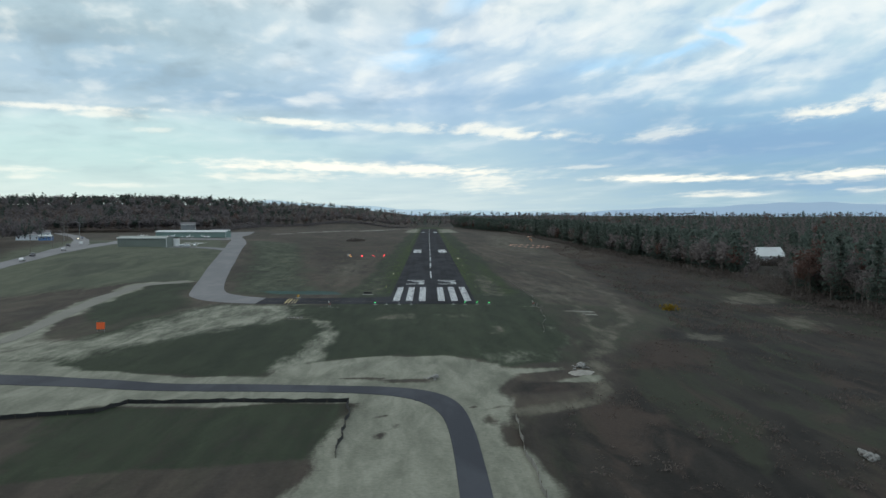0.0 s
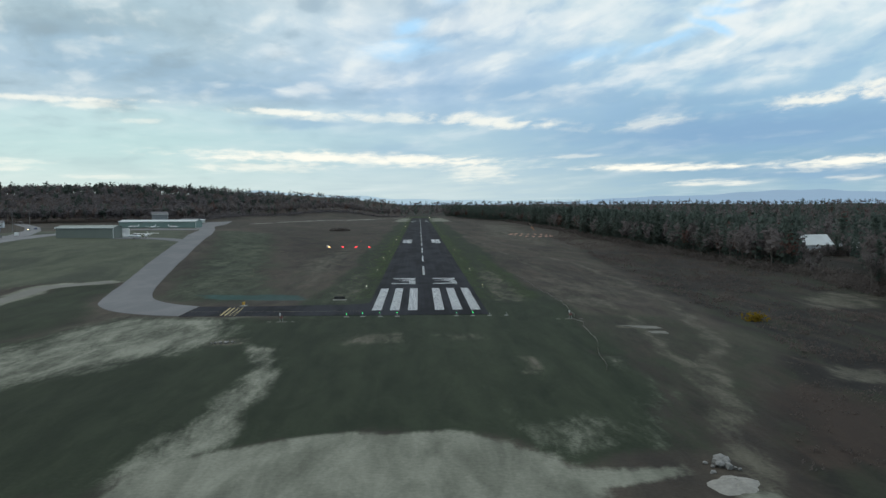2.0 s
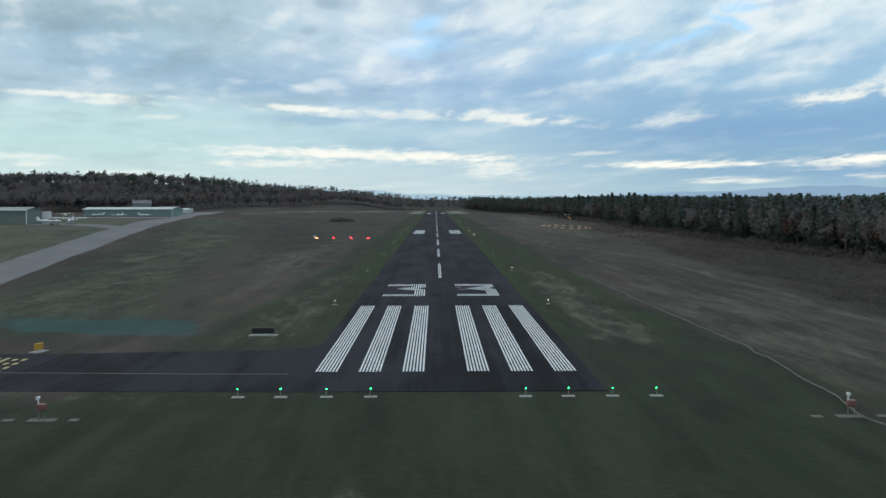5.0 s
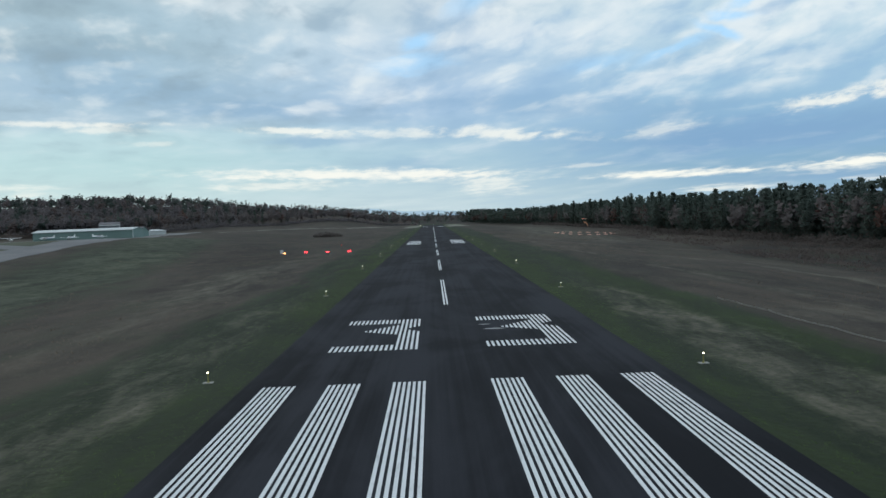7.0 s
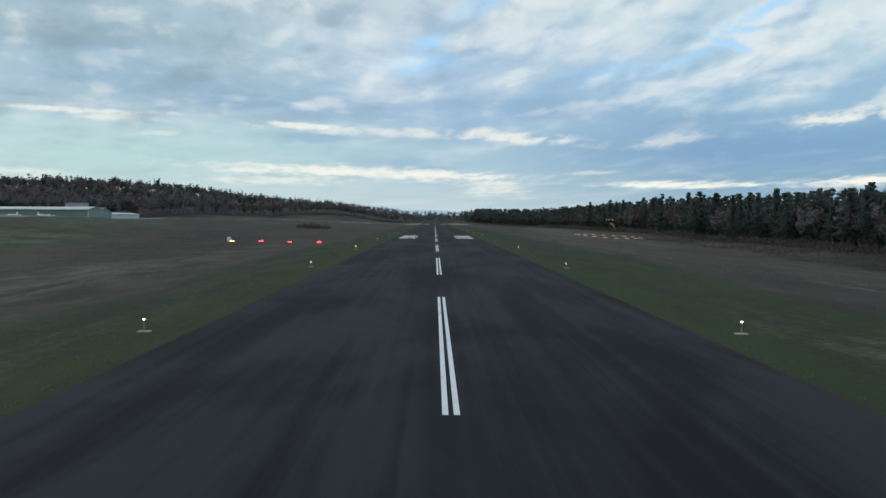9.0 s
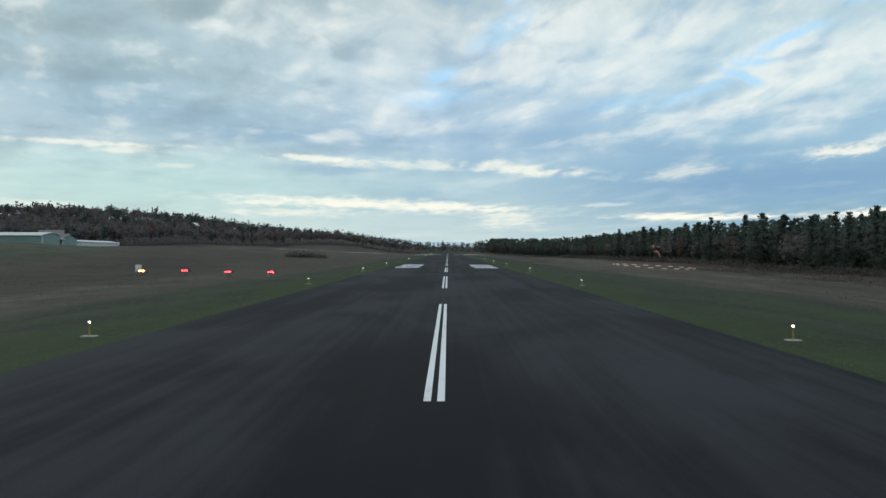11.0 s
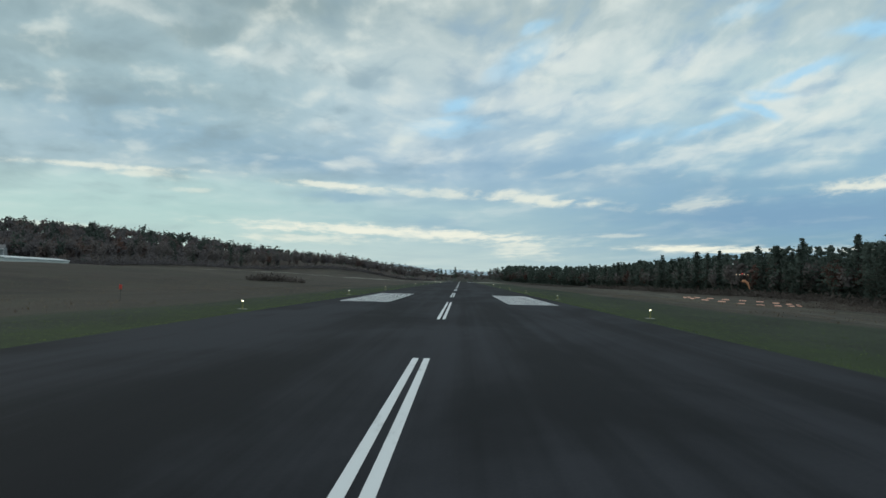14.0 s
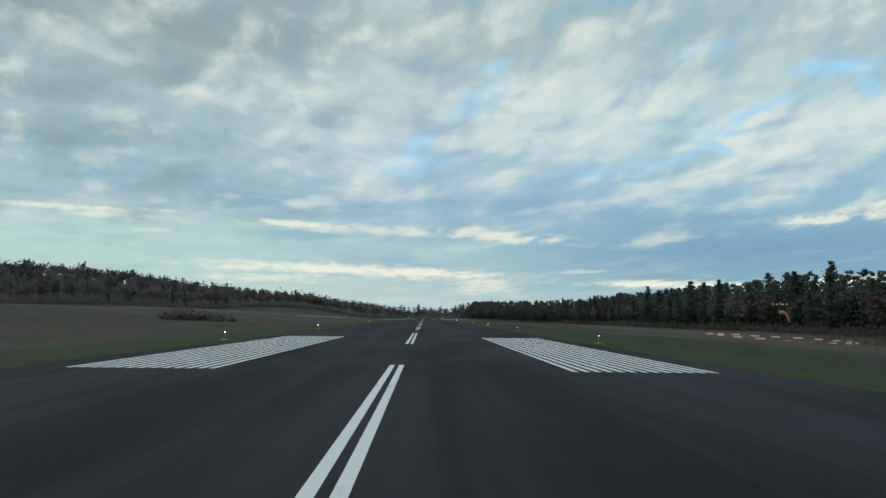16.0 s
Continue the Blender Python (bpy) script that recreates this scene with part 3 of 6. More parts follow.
# edges of the woods: y against x
LEFT_EDGE = ([640, 700, 740, 900, 1080, 1260, 1360], [-640, -420, -235, -205, -160, -95, -20])
RIGHT_EDGE = ([-600, -60, 0, 50, 85, 121, 166, 230, 300, 400, 1000, 1360], [190, 124, 118, 118, 122, 128, 124, 124, 122, 118, 113, 20])
ROAD_EDGE = ([0, 60, 186, 375, 470, 640, 760], [-160, -170, -205, -258, -298, -372, -425])


def build_ground():
    gx, gy = steps(-105, 120, 1.5, -4900, 4900), steps(-240, 420, 1.5, -2500, 4900)
    X, Y = np.meshgrid(gx, gy)
    x, y = X.ravel(), Y.ravel()
    z = ground_z(x, y)
    nx, ny = len(gx), len(gy)
    i = np.arange(nx * ny).reshape(ny, nx)
    faces = np.stack([i[:-1, :-1], i[:-1, 1:], i[1:, 1:], i[1:, :-1]], -1).reshape(-1, 4)
    me = bpy.data.meshes.new("ground")
    me.from_pydata(np.stack([x, y, z], 1).tolist(), [], faces.tolist())
    me.materials.append(GROUND)
    me.polygons.foreach_set("use_smooth", np.ones(len(faces), bool))
    wob = 1.2 * ripple(x * 4.1, y * 3.7)
    xs, ys = x + wob, y + 1.2 * ripple(y * 3.9, x * 4.3)
    # sand and bare soil
    sand = inside([(-120, -84), (-69, -92), (-60, -93), (-54, -100), (-38, -106), (-24, -107), (-18, -94), (-12, -90), (-7, -87.5), (1, -88), (5, -91), (8, -95), (10, -100), (20, -101), (20.5, -103.5), (11, -104), (9.5, -112), (10, -120), (9, -134), (9, -165), (12, -230), (-14, -230), (-12, -150), (-10, -125), (-38, -125), (-46, -131), (-120, -140)], xs, ys, 1.6)
    arm = inside([(-130, -50), (-69, -66), (-64, -50), (-60, -10), (-57, 2), (-35, -3), (-29, -30), (-36, -47), (-48, -71), (-59, -95), (-130, -110)], xs, ys, 6.0)
    strip = inside([(-26, -30), (-20, -40), (-19, -62), (-17, -92), (-20, -110), (-24, -110), (-24, -75), (-24, -51)], xs, ys, 2.0)
    worn = np.maximum.reduce([0.95 * inside([(5, -85), (15, -77), (20, -83), (19, -98), (10, -98), (6, -92)], xs, ys, 4.0), along([(7.5, -61), (5.5, -84)], xs, ys, 0.6, 1.0), along([(12.5, -53), (7.5, -82)], xs, ys, 0.7, 1.0), along([(24, -51), (25, -62), (22, -79), (19, -96)], xs, ys, 2.4, 2.2), 0.8 * inside([(1, -24), (10, -26), (11, -32), (3, -31)], xs, ys, 2.5)])
    mound = along([(17, -113), (23, -109)], xs, ys, 2.0, 1.5)
    left_path = along([(-125, -95), (-78, -73), (-85, -33), (-93, 26), (-94, 58), (-83, 74)], xs, ys, 3.6, 1.5)
    shoulder = along([(-57, 2), (-35, -3), (-20, -5)], xs, ys, 2.2, 2.0)
    pads = np.maximum(inside([(-12, 900), (-34, 930), (-30, 1190), (-12, 1200)], xs, ys, 6.0), inside([(12, 880), (40, 900), (34, 1190), (12, 1200)], xs, ys, 6.0))
    sand = np.maximum.reduce([0.7 * pads, sand, 0.62 * arm, 0.62 * strip, 0.38 * worn, mound, 0.75 * left_path, 0.36 * shoulder])
    # dark islands of weeds and wheel marks on the sand
    bare = np.maximum.reduce([along([(-11.5, -108), (-9.5, -107.5)], xs, ys, 1.5, 0.8), along([(-6, -109), (-2.5, -108.5)], xs, ys, 2.0, 1.0), along([(4, -127), (6, -129.5), (8, -126.5)], x, y, 0.35, 0.4),
                              along([(5.8, -132.5), (7, -138), (8, -146)], x, y, 0.8, 0.5), along([(-7.5, -133), (-5.8, -132)], x, y, 0.4, 0.4), along([(-6.3, -143), (-5.8, -140), (-4, -136)], x, y, 0.4, 0.4), inside([(11, -111), (20, -112), (20, -117), (14, -119), (11, -119)], xs, ys, 1.2)])
    sand = sand * (1 - 0.85 * bare)
    # mown grass along the runway and the taxiways
    green = np.clip(0.5 + (24.5 + 2 * ss(0, 5, x) + 1.6 * ripple(y * 0.9, 3.0) - np.abs(x)) / 5.0, 0, 1) * ss(-100, -60, y) * ss(1350, 1200, y)
    green = np.maximum(green, inside([(-19, -94), (-21, -45), (-28, -25), (-30, -6), (24, -6), (26, -50), (21, -96), (11, -99), (5, -90), (-6, -87)], xs, ys, 3.0))
    green = np.maximum(green, 0.8 * inside([(-72, -100), (-66, -40), (-57, 0), (-20, -5), (-17, -94), (-24, -108)], xs, ys, 3.0))
    green = np.maximum(green, 0.9 * inside([(-58, -96), (-46, -70), (-32, -44), (-24, -60), (-25, -104), (-38, -104), (-53, -99)], xs, ys, 2.5))
    green = np.maximum(green, 0.8 * inside([(-90, 62), (-92, 10), (-80, -28), (-68, -50), (-61, -8), (-70, 25), (-80, 70)], xs, ys, 3.0))
    green = np.maximum(green, 0.9 * inside([(-58, 28), (-66, 70), (-92, 235), (-125, 390), (-92, 400), (-66, 235), (-50, 120), (-36, 45), (-40, 22)], xs, ys, 8.0))
    green = np.maximum(green, 0.55 * inside([(-75, 85), (-120, 300), (-220, 420), (-260, 420), (-150, 60), (-95, 60)], xs, ys, 12.0))
    green = np.maximum(green, inside([(-45, -131), (-38, -125), (-11, -125), (-10, -150), (-40, -160)], xs, ys, 0.8) * 0.7)
    green = np.maximum(green, 0.52 * inside([(24, 0), (48, 0), (50, -42), (36, -78), (24, -100), (20, -96), (24, -50)], xs, ys, 4.0))
    green *= 1 - 0.3 * inside([(15, 15), (24, 12), (25, 60), (17, 80), (15, 50)], xs, ys, 4.0)
    # brush on the low ground; the same layer also darkens a ditch shadow
    brush = inside([(130, 900), (102, 673), (78, 287), (60, 47), (53, -32), (33, -80), (25, -117), (10, -134), (9, -165), (13, -240), (800, -500), (800, 900)], xs, ys, 5.0)
    brush *= 1 - inside([(62, 330), (75, 345), (100, 700), (112, 700), (112, 330), (95, 300)], xs, ys, 8.0)
    brush *= 1 - 0.6 * ss(230, 330, y)
    woods = np.maximum(ss(106, 122, x) * ss(-200, -60, y), ss(1330, 1400, y))
    litter = ss(0, -22, x - np.interp(y, *LEFT_EDGE)) * ss(630, 650, y)
    brush = np.maximum(brush, woods) * (1 - litter)
    brush = np.maximum(brush, 0.85 * inside([(11, -111), (20, -112), (20, -117), (14, -119), (11, -119)], xs, ys, 1.5))
    brush = np.maximum(brush, 0.6 * along([(23, -46), (26, -58), (27, -71), (26, -83), (25, -95)], xs, ys, 1.0, 1.2))
    # shadow of a ditch left of the runway, painted as a dark line
    brush = np.maximum(brush, 0.75 * along([(-23.5, 30), (-23, 58), (-23, 75), (-22, 101), (-20, 156), (-19, 200)], xs, ys, 0.7, 1.0))
    brush = np.maximum(brush, 0.40 * inside([(-25, 130), (-21, 330), (-21, 560), (-150, 560), (-95, 400), (-52, 200)], xs, ys, 6.0))
    brush = np.maximum(brush, 0.55 * inside([(-56, 200), (-38, 150), (-30, 230), (-34, 330), (-70, 420), (-90, 380)], xs, ys, 12.0))
    brush = np.maximum(brush, 0.5 * inside([(-54, 146), (-36, 152), (-27, 96), (-35, 84)], xs, ys, 7.0))
    brush = np.maximum(brush, 0.5 * inside([(-60, -8), (-72, 25), (-68, 5), (-66, -35)], xs, ys, 4.0))
    brush = np.maximum(brush, 0.45 * inside([(27, -8), (47, -3), (48, -40), (33, -70), (28, -60)], xs, ys, 5.0))
    # straw coloured grass and tracks
    tracks = np.maximum(along([(28, 430), (37, 173), (38, 27), (37, 0), (34, -41), (31, -62), (27, -85), (25, -105)], xs, ys, 1.3, 1.4), along([(36, 420), (50, 250), (58, 100), (55, 45), (50, 0), (44, -33), (35, -57), (30, -77), (26.5, -95), (24.5, -106), (22, -117), (18, -124), (13, -129), (8, -132)], xs, ys, 1.7, 1.4))
    verge = ss(14.2, 15.5, np.abs(x)) * ss(26, 20, np.abs(x)) * ss(14, 24, y) * ss(170, 90, y)
    patches = np.maximum.reduce([0.5 * inside([(-12, -25), (-4.5, -25), (-4.5, -36), (-12.5, -37)], xs, ys, 2.0), 0.44 * inside([(-1, -26), (9, -27), (9, -34), (1, -33)], xs, ys, 2.0), 0.62 * inside([(12, -47), (14, -48), (13.5, -61), (11.5, -61)], xs, ys, 1.2), 0.7 * inside([(-33, -29), (-27, -27), (-26.5, -35), (-33, -38)], xs, ys, 2.0), 0.6 * inside([(-25, -38), (-20.5, -38), (-20.5, -42), (-25, -42)], xs, ys, 1.2)])
    straw = np.maximum.reduce([(0.36 + 0.06 * ss(-5, 5, x)) * verge, patches, 0.36 * inside([(25, 90), (26, -5), (36, -10), (58, 60), (60, 90)], xs, ys, 6.0), (0.64 - 0.06 * ss(-60, 10, y)) * tracks, 0.62 * inside([(90, 52), (109, 73), (117, 60), (107, 36), (89, 30)], xs, ys, 7), 0.56 * inside([(84, -3), (101, 1), (96, -26), (80, -32)], xs, ys, 7),
                               0.72 * inside([(53, -48), (60, -52), (57, -63), (50, -64)], xs, ys, 3), 0.55 * inside([(-34, 300), (-44, 180), (-42, 120), (-28, 60), (-26, 200)], xs, ys, 9),
                               0.5 * inside([(60, 300), (80, 330), (104, 800), (60, 800), (40, 420)], xs, ys, 12), 0.55 * inside([(17, 22), (20.5, 22), (22.5, 50), (18.5, 54)], xs, ys, 3), 0.55 * inside([(15.5, 40), (18, 40), (20, 58), (18.5, 76), (16.5, 72)], xs, ys, 1.6),
                               0.47 * inside([(14, 25), (21, 25), (22, 80), (19, 110), (16, 110)], xs, ys, 2.0), 0.45 * inside([(-14, 25), (-21, 30), (-21, 60), (-17, 70)], xs, ys, 2.0), 0.55 * along([(-52, 261), (-20, 257)], xs, ys, 1.4, 1.5), 0.8 * inside([(32, -16), (39, -17), (38, -20), (32, -19)], xs, ys, 1.0), 0.8 * inside([(35, -23), (38.5, -22), (38, -26), (35, -26)], xs, ys, 1.0)])
    lush = np.maximum(0.62 * ss(18.5, 21, x + ripple(y * 2, 5.0)) * ss(27, 24.5, x) * ss(10, 30, y) * ss(260, 160, y), ss(21, 12.5, np.abs(x) + 1.2 * ripple(y * 3.1, x)) * (0.45 * ss(15, 30, y) + 0.55 * ss(50, 150, y)))
    olive = 0.95 * inside([(-74, 80), (-104, 240), (-150, 415), (-260, 425), (-170, 100), (-150, -30), (-98, 62)], xs, ys, 8.0)
    olive = np.maximum(olive, 0.5 * inside([(-58, 28), (-66, 70), (-92, 235), (-125, 390), (-92, 400), (-66, 235), (-46, 100), (-34, 40)], xs, ys, 6.0))
    teal = inside([(-54, 43), (-29, 40), (-25, 28), (-48, 30)], xs, ys, 2.0)
    rust = np.maximum(litter, 0.85 * inside([(35, -71), (45, -64), (49, -80), (40, -99), (30, -102)], xs, ys, 5))
    for layer, (r, g, b) in {"cover": (sand, green, brush), "cover_more": (straw, teal, rust)}.items():
        data = np.ones((len(x), 4), np.float32)
        data[:, 0], data[:, 1], data[:, 2] = r, g, b
        data[:, 3] = olive if layer == "cover" else lush
        me.attributes.new(layer, "FLOAT_COLOR", "POINT").data.foreach_set("color", data.ravel())
    me.update()
    return tagged(new("ground", me), "airfield ground of mown grass, dry weeds, sand and brush", "ground", kind="structure")


ground = build_ground()

# ---------------------------------------------------------------- runway, taxiways and roads
FT = 0.3048


def ribbon(name, left, right, mat, lift, label, category, dense=4.0, kind="structure"):
    """A paved strip between two edge lines, laid on the ground, with a small kerb-like edge."""
    n = max(2, int(sum(math.dist(a, b) for a, b in zip(left, left[1:])) / dense))

    def even(line):
        d = np.concatenate([[0], np.cumsum([math.dist(a, b) for a, b in zip(line, line[1:])])])
        s = np.linspace(0, d[-1], n)
        p = np.array(line, float)
        return np.stack([np.interp(s, d, p[:, 0]), np.interp(s, d, p[:, 1])], 1)

    def eased(p):
        for _ in range(6):
            p[1:-1] = 0.5 * p[1:-1] + 0.25 * (p[:-2] + p[2:])
        return p

    a, b = eased(even(left)), eased(even(right))
    across = 7
    verts, faces = [], []
    for i in range(n):
        for k in range(across):
            p = a[i] + (b[i] - a[i]) * k / (across - 1)
            verts.append((p[0], p[1], gz(*p) + lift - (0.25 if k in (0, across - 1) else 0)))
    for i in range(n - 1):
        for k in range(across - 1):
            j = i * across + k
            faces.append((j, j + 1, j + across + 1, j + across))
    # pull the second row out to the edge so that only a thin rim drops
    for i in range(n):
        for k, e in ((1, 0), (across - 2, across - 1)):
            p = np.array(verts[i * across + e][:2]) * 0.97 + np.array(verts[i * across + (3)][:2]) * 0.03
            verts[i * across + k] = (p[0], p[1], gz(*p) + lift)
    return tagged(new(name, mesh_of(name, verts, faces, mat)), label, category, kind=kind)


bm = bmesh.new()
prism(bm, [(-11.6, -1.5), (11.6, -1.5), (11.6, 1285), (-11.6, 1285)], -0.4, 0.0)
runway = tagged(part("runway", bm, ASPHALT), "dark asphalt runway with white painted markings", "runway", kind="structure")


def painted(name, quads, mat, parent, label="", z=0.006):
    """Paint laid on the asphalt: a list of flat outlines."""
    verts, faces = [], []
    for q in quads:
        faces.append(tuple(range(len(verts), len(verts) + len(q))))
        verts += [(x, y, z) for x, y in q]
    return shared(name, mesh_of(name, verts, faces, mat), parent, None, label)


def strips(x0, x1, y0, y1, width, pitch):
    n = int(round((x1 - x0 - width) / pitch)) + 1
    pitch = (x1 - x0 - width) / (n - 1)
    return [[(x0 + k * pitch, y0), (x0 + k * pitch + width, y0), (x0 + k * pitch + width, y1), (x0 + k * pitch, y1)] for k in range(n)]


for k in range(3):
    for side in (-1, 1):
        inner = (5.75 + 11.5 * k) * FT
        a, b = sorted((side * inner, side * (inner + 5.75 * FT)))
        painted("threshold_stripe", strips(a, b, 6.1, 51.8, 0.148, 0.267), WHITE_PAINT, runway, "threshold stripe of seven thin white lines")

THREE = [(0, 18.3), (6.1, 18.3), (6.1, 13.3), (4.9, 11.4), (6.1, 9.4), (6.1, 0), (0, 0), (0, 2.6), (4.3, 2.6), (4.3, 8.2), (1.5, 10.6), (4.3, 14.3), (4.3, 15.4), (0, 15.4)]


def clipped(outline, x0, x1):
    """The stretches of an outline that a strip between two lines along the runway covers."""
    x = (x0 + x1) / 2
    ys = sorted(ay + (by - ay) * (x - ax) / (bx - ax) for (ax, ay), (bx, by) in zip(outline, outline[1:] + outline[:1]) if (ax > x) != (bx > x))
    return [[(x0, a), (x1, a), (x1, b), (x0, b)] for a, b in zip(ys[::2], ys[1::2])]


for x0 in (-8.45, 2.35):
    quads = []
    for k in range(18):
        a = 0.01 + k * 0.345
        quads += [[(x + x0, y + 64.0) for x, y in q] for q in clipped(THREE, a, min(a + 0.175, 6.09))]
    painted("runway_number", quads, WHITE_PAINT, runway, "white striped figure 3 painted on the asphalt")

for k in range(19):
    y0 = (310 + 200 * k) * FT
    painted("centre_line_dash", strips(-0.24, 0.24, y0, y0 + 120 * FT, 0.17, 0.31), WHITE_PAINT, runway)
for y0 in (1020 * FT, 900.0):
    for side in (-1, 1):
        a, b = sorted((side * 5.5, side * 10.05))
        painted("aiming_mark", strips(a, b, y0, y0 + 45.7, 0.195, 0.36), WHITE_PAINT, runway, "aiming mark of thirteen white lines")
for side in (-1, 1):
    for k in range(3):
        inner = (5.75 + 11.5 * k) * FT
        a, b = sorted((side * inner, side * (inner + 5.75 * FT)))
        painted("threshold_stripe", strips(a, b, 1225, 1270, 0.165, 0.264), WHITE_PAINT, runway)

bm = bmesh.new()
prism(bm, [(-11.6, -1.5), (-11.6, 20.5), (-12.6, 18.6), (-16, 17.0), (-38, 15.2), (-46, 16), (-46, -0.2)], -0.4, -0.008)
taxiway = tagged(part("taxiway", bm, ASPHALT), "dark asphalt taxiway stub leading off the runway threshold", "taxiway", kind="structure")
# yellow lead line and holding position marking
painted("lead_line", [[(-55, 11.7), (-52, 9.5), (-46, 7.2), (-38, 6.6), (-18, 5.5), (-12.5, 5.4), (-12.5, 5.25), (-18, 5.35), (-38, 6.45), (-46, 7.05), (-52, 9.35), (-55, 11.5)]], FADED_YELLOW, taxiway, "thin faded yellow taxi line", z=-0.006)
for off in (0.0, 0.8):
    painted("holding_line", [[(-38.6 + off, 0.4), (-38.2 + off, 0.4), (-39.0 + off, 13.4), (-39.4 + off, 13.4)]], YELLOW_PAINT, taxiway, "solid yellow holding line", z=-0.006)
for off in (1.7, 2.5):
    for k in range(7):
        y0 = 0.5 + k * 1.9
        lean = -0.062 * y0
        painted("holding_dash", [[(-38.6 + off + lean, y0), (-38.2 + off + lean, y0), (-38.26 + off + lean, y0 + 1.0), (-38.66 + off + lean, y0 + 1.0)]], YELLOW_PAINT, taxiway, z=-0.006)
# old paint smears beside the second figure
for x0, y0, w_, h_ in ((2.6, 73.6, 1.7, 0.35), (2.4, 76.6, 0.9, 0.3), (4.9, 74.2, 1.2, 0.25)):
    painted("paint_smear", [[(x0 + w_ * 0.5 * (1 + math.cos(a)) + 0.1 * math.sin(5 * a), y0 + h_ * math.sin(a)) for a in [2 * math.pi * k / 14 for k in range(14)]]], FADED_PAINT, runway, "faded grey-white paint smear", z=0.004)

ribbon("apron_taxiway", [(-46, -0.2), (-54, 1.5), (-60, 6), (-66, 14), (-70, 24), (-73, 38), (-77, 58), (-82, 88), (-87, 114), (-96.5, 172), (-111, 257), (-143, 420), (-172, 527), (-190, 620), (-204, 700)], [(-46, 16), (-50, 17.3), (-54, 20.5), (-57.5, 27), (-63.5, 42), (-67.5, 60), (-71.5, 80), (-80.5, 131), (-87.5, 173), (-98, 234), (-113, 325), (-135, 430), (-158, 530), (-171, 640), (-190, 755)], ASPHALT_OLD, 0.10, "worn light grey asphalt taxiway climbing to the hangars", "taxiway")
ribbon("farm_track", [(-128, -92), (-80, -70), (-87, -33), (-95.5, 26), (-96, 58), (-84, 75.5)], [(-126, -97), (-76.5, -73), (-83, -33), (-90.5, 26), (-91.5, 56), (-82, 71.5)], TRACK, 0.05, "grey rutted gravel track bending through sand", "track", 2.0)
ribbon("apron", [(-146, 424), (-232, 440)], [(-152, 468), (-232, 484)], ASPHALT_OLD, 0.14, "light grey asphalt apron before the long hangar", "apron")
ribbon("hangar_drive", [(-104, 229), (-122, 231), (-137, 234)], [(-109, 248), (-124, 246), (-137, 247)], ASPHALT_OLD, 0.15, "grey asphalt drive to the near hangar", "drive")
ribbon("parallel_taxiway", [(-150, 620), (-120, 760), (-80, 1000), (-60, 1180), (-12, 1215)], [(-142, 616), (-112, 756), (-70, 996), (-50, 1168), (-12, 1203)], GRAVEL, 0.05, "pale taxiway running to the far end of the runway", "taxiway")
ribbon("service_road", [(-150, -87), (-63, -104), (-36, -111), (-16, -113.2), (-4, -114.5), (1.0, -118.5), (3.3, -126), (4.2, -140), (4.4, -155), (5, -235)], [(-150, -97), (-60, -112), (-35, -116.5), (-15, -118), (-6, -119.6), (-1.6, -123.5), (0.7, -131), (1.4, -142), (1.6, -155), (2, -235)], ASPHALT_NEW, 0.06, "new dark asphalt service road curving through bare sand", "road", 2.0)
HW = [(-150, -400), (-158, -150), (-162, 0), (-163, 60), (-166.5, 110), (-168, 135), (-169.5, 160), (-174, 190), (-184, 230), (-204, 295), (-229, 362), (-258, 440), (-300, 540), (-350, 640), (-400, 740)]
ribbon("highway", [(x - 5, y - 2) for x, y in HW], [(x + 5, y + 2) for x, y in HW], ROAD_GREY, 0.12, "grey asphalt country highway with traffic", "road")
ribbon("side_road", [(-172, 172), (-176, 215), (-190, 268), (-215, 387)], [(-166, 166), (-168, 208), (-185, 300), (-206, 390)], ROAD_GREY, 0.14, "grey asphalt access road off the highway", "road")


# ---------------------------------------------------------------- lights and signs on the field
OLIVE_STEEL = material("olive_yellow_steel", (0.22, 0.20, 0.055), 0.6, 0.15, 6.0, 1.0, 0.15, 0.05)
BURIED = material("weathered_slab", (0.10, 0.098, 0.085), 0.95, 0.25, 4.0, 0.6, 0.3, 0.2)
HOUSING = material("drab_steel", (0.055, 0.05, 0.045), 0.6, 0.15, 6.0, 1.0, 0.15, 0.05)


def runway_light(lamp, stalk, name, label, group, pad_w=0.6):
    root = empty(name, Matrix(), label, "runway light", group)
    part("base_pad", box(bmesh.new(), -pad_w / 2, pad_w / 2, -0.25, 0.25, -0.12, 0.03, 0.02), CONCRETE, root, "pale concrete pad")
    bm = tube(bmesh.new(), (0, 0, 0.02), (0, 0, 0.52), 0.035, 0.03)
    tube(bm, (0, 0, 0.02), (0, 0, 0.07), 0.11, 0.08)
    part("stalk", bm, stalk, root)
    bm = bmesh.new()
    tube(bm, (0, 0, 0.52), (0, 0, 0.55), 0.06, 0.06)
    part("lamp_base", bm, stalk, root)
    bm = bmesh.new()
    bmesh.ops.create_uvsphere(bm, u_segments=10, v_segments=8, radius=0.044, matrix=Matrix.LocRotScale((0, 0, 0.58), None, (1.2, 1.2, 1.0)))
    part("lens", bm, lamp, root)
    return root


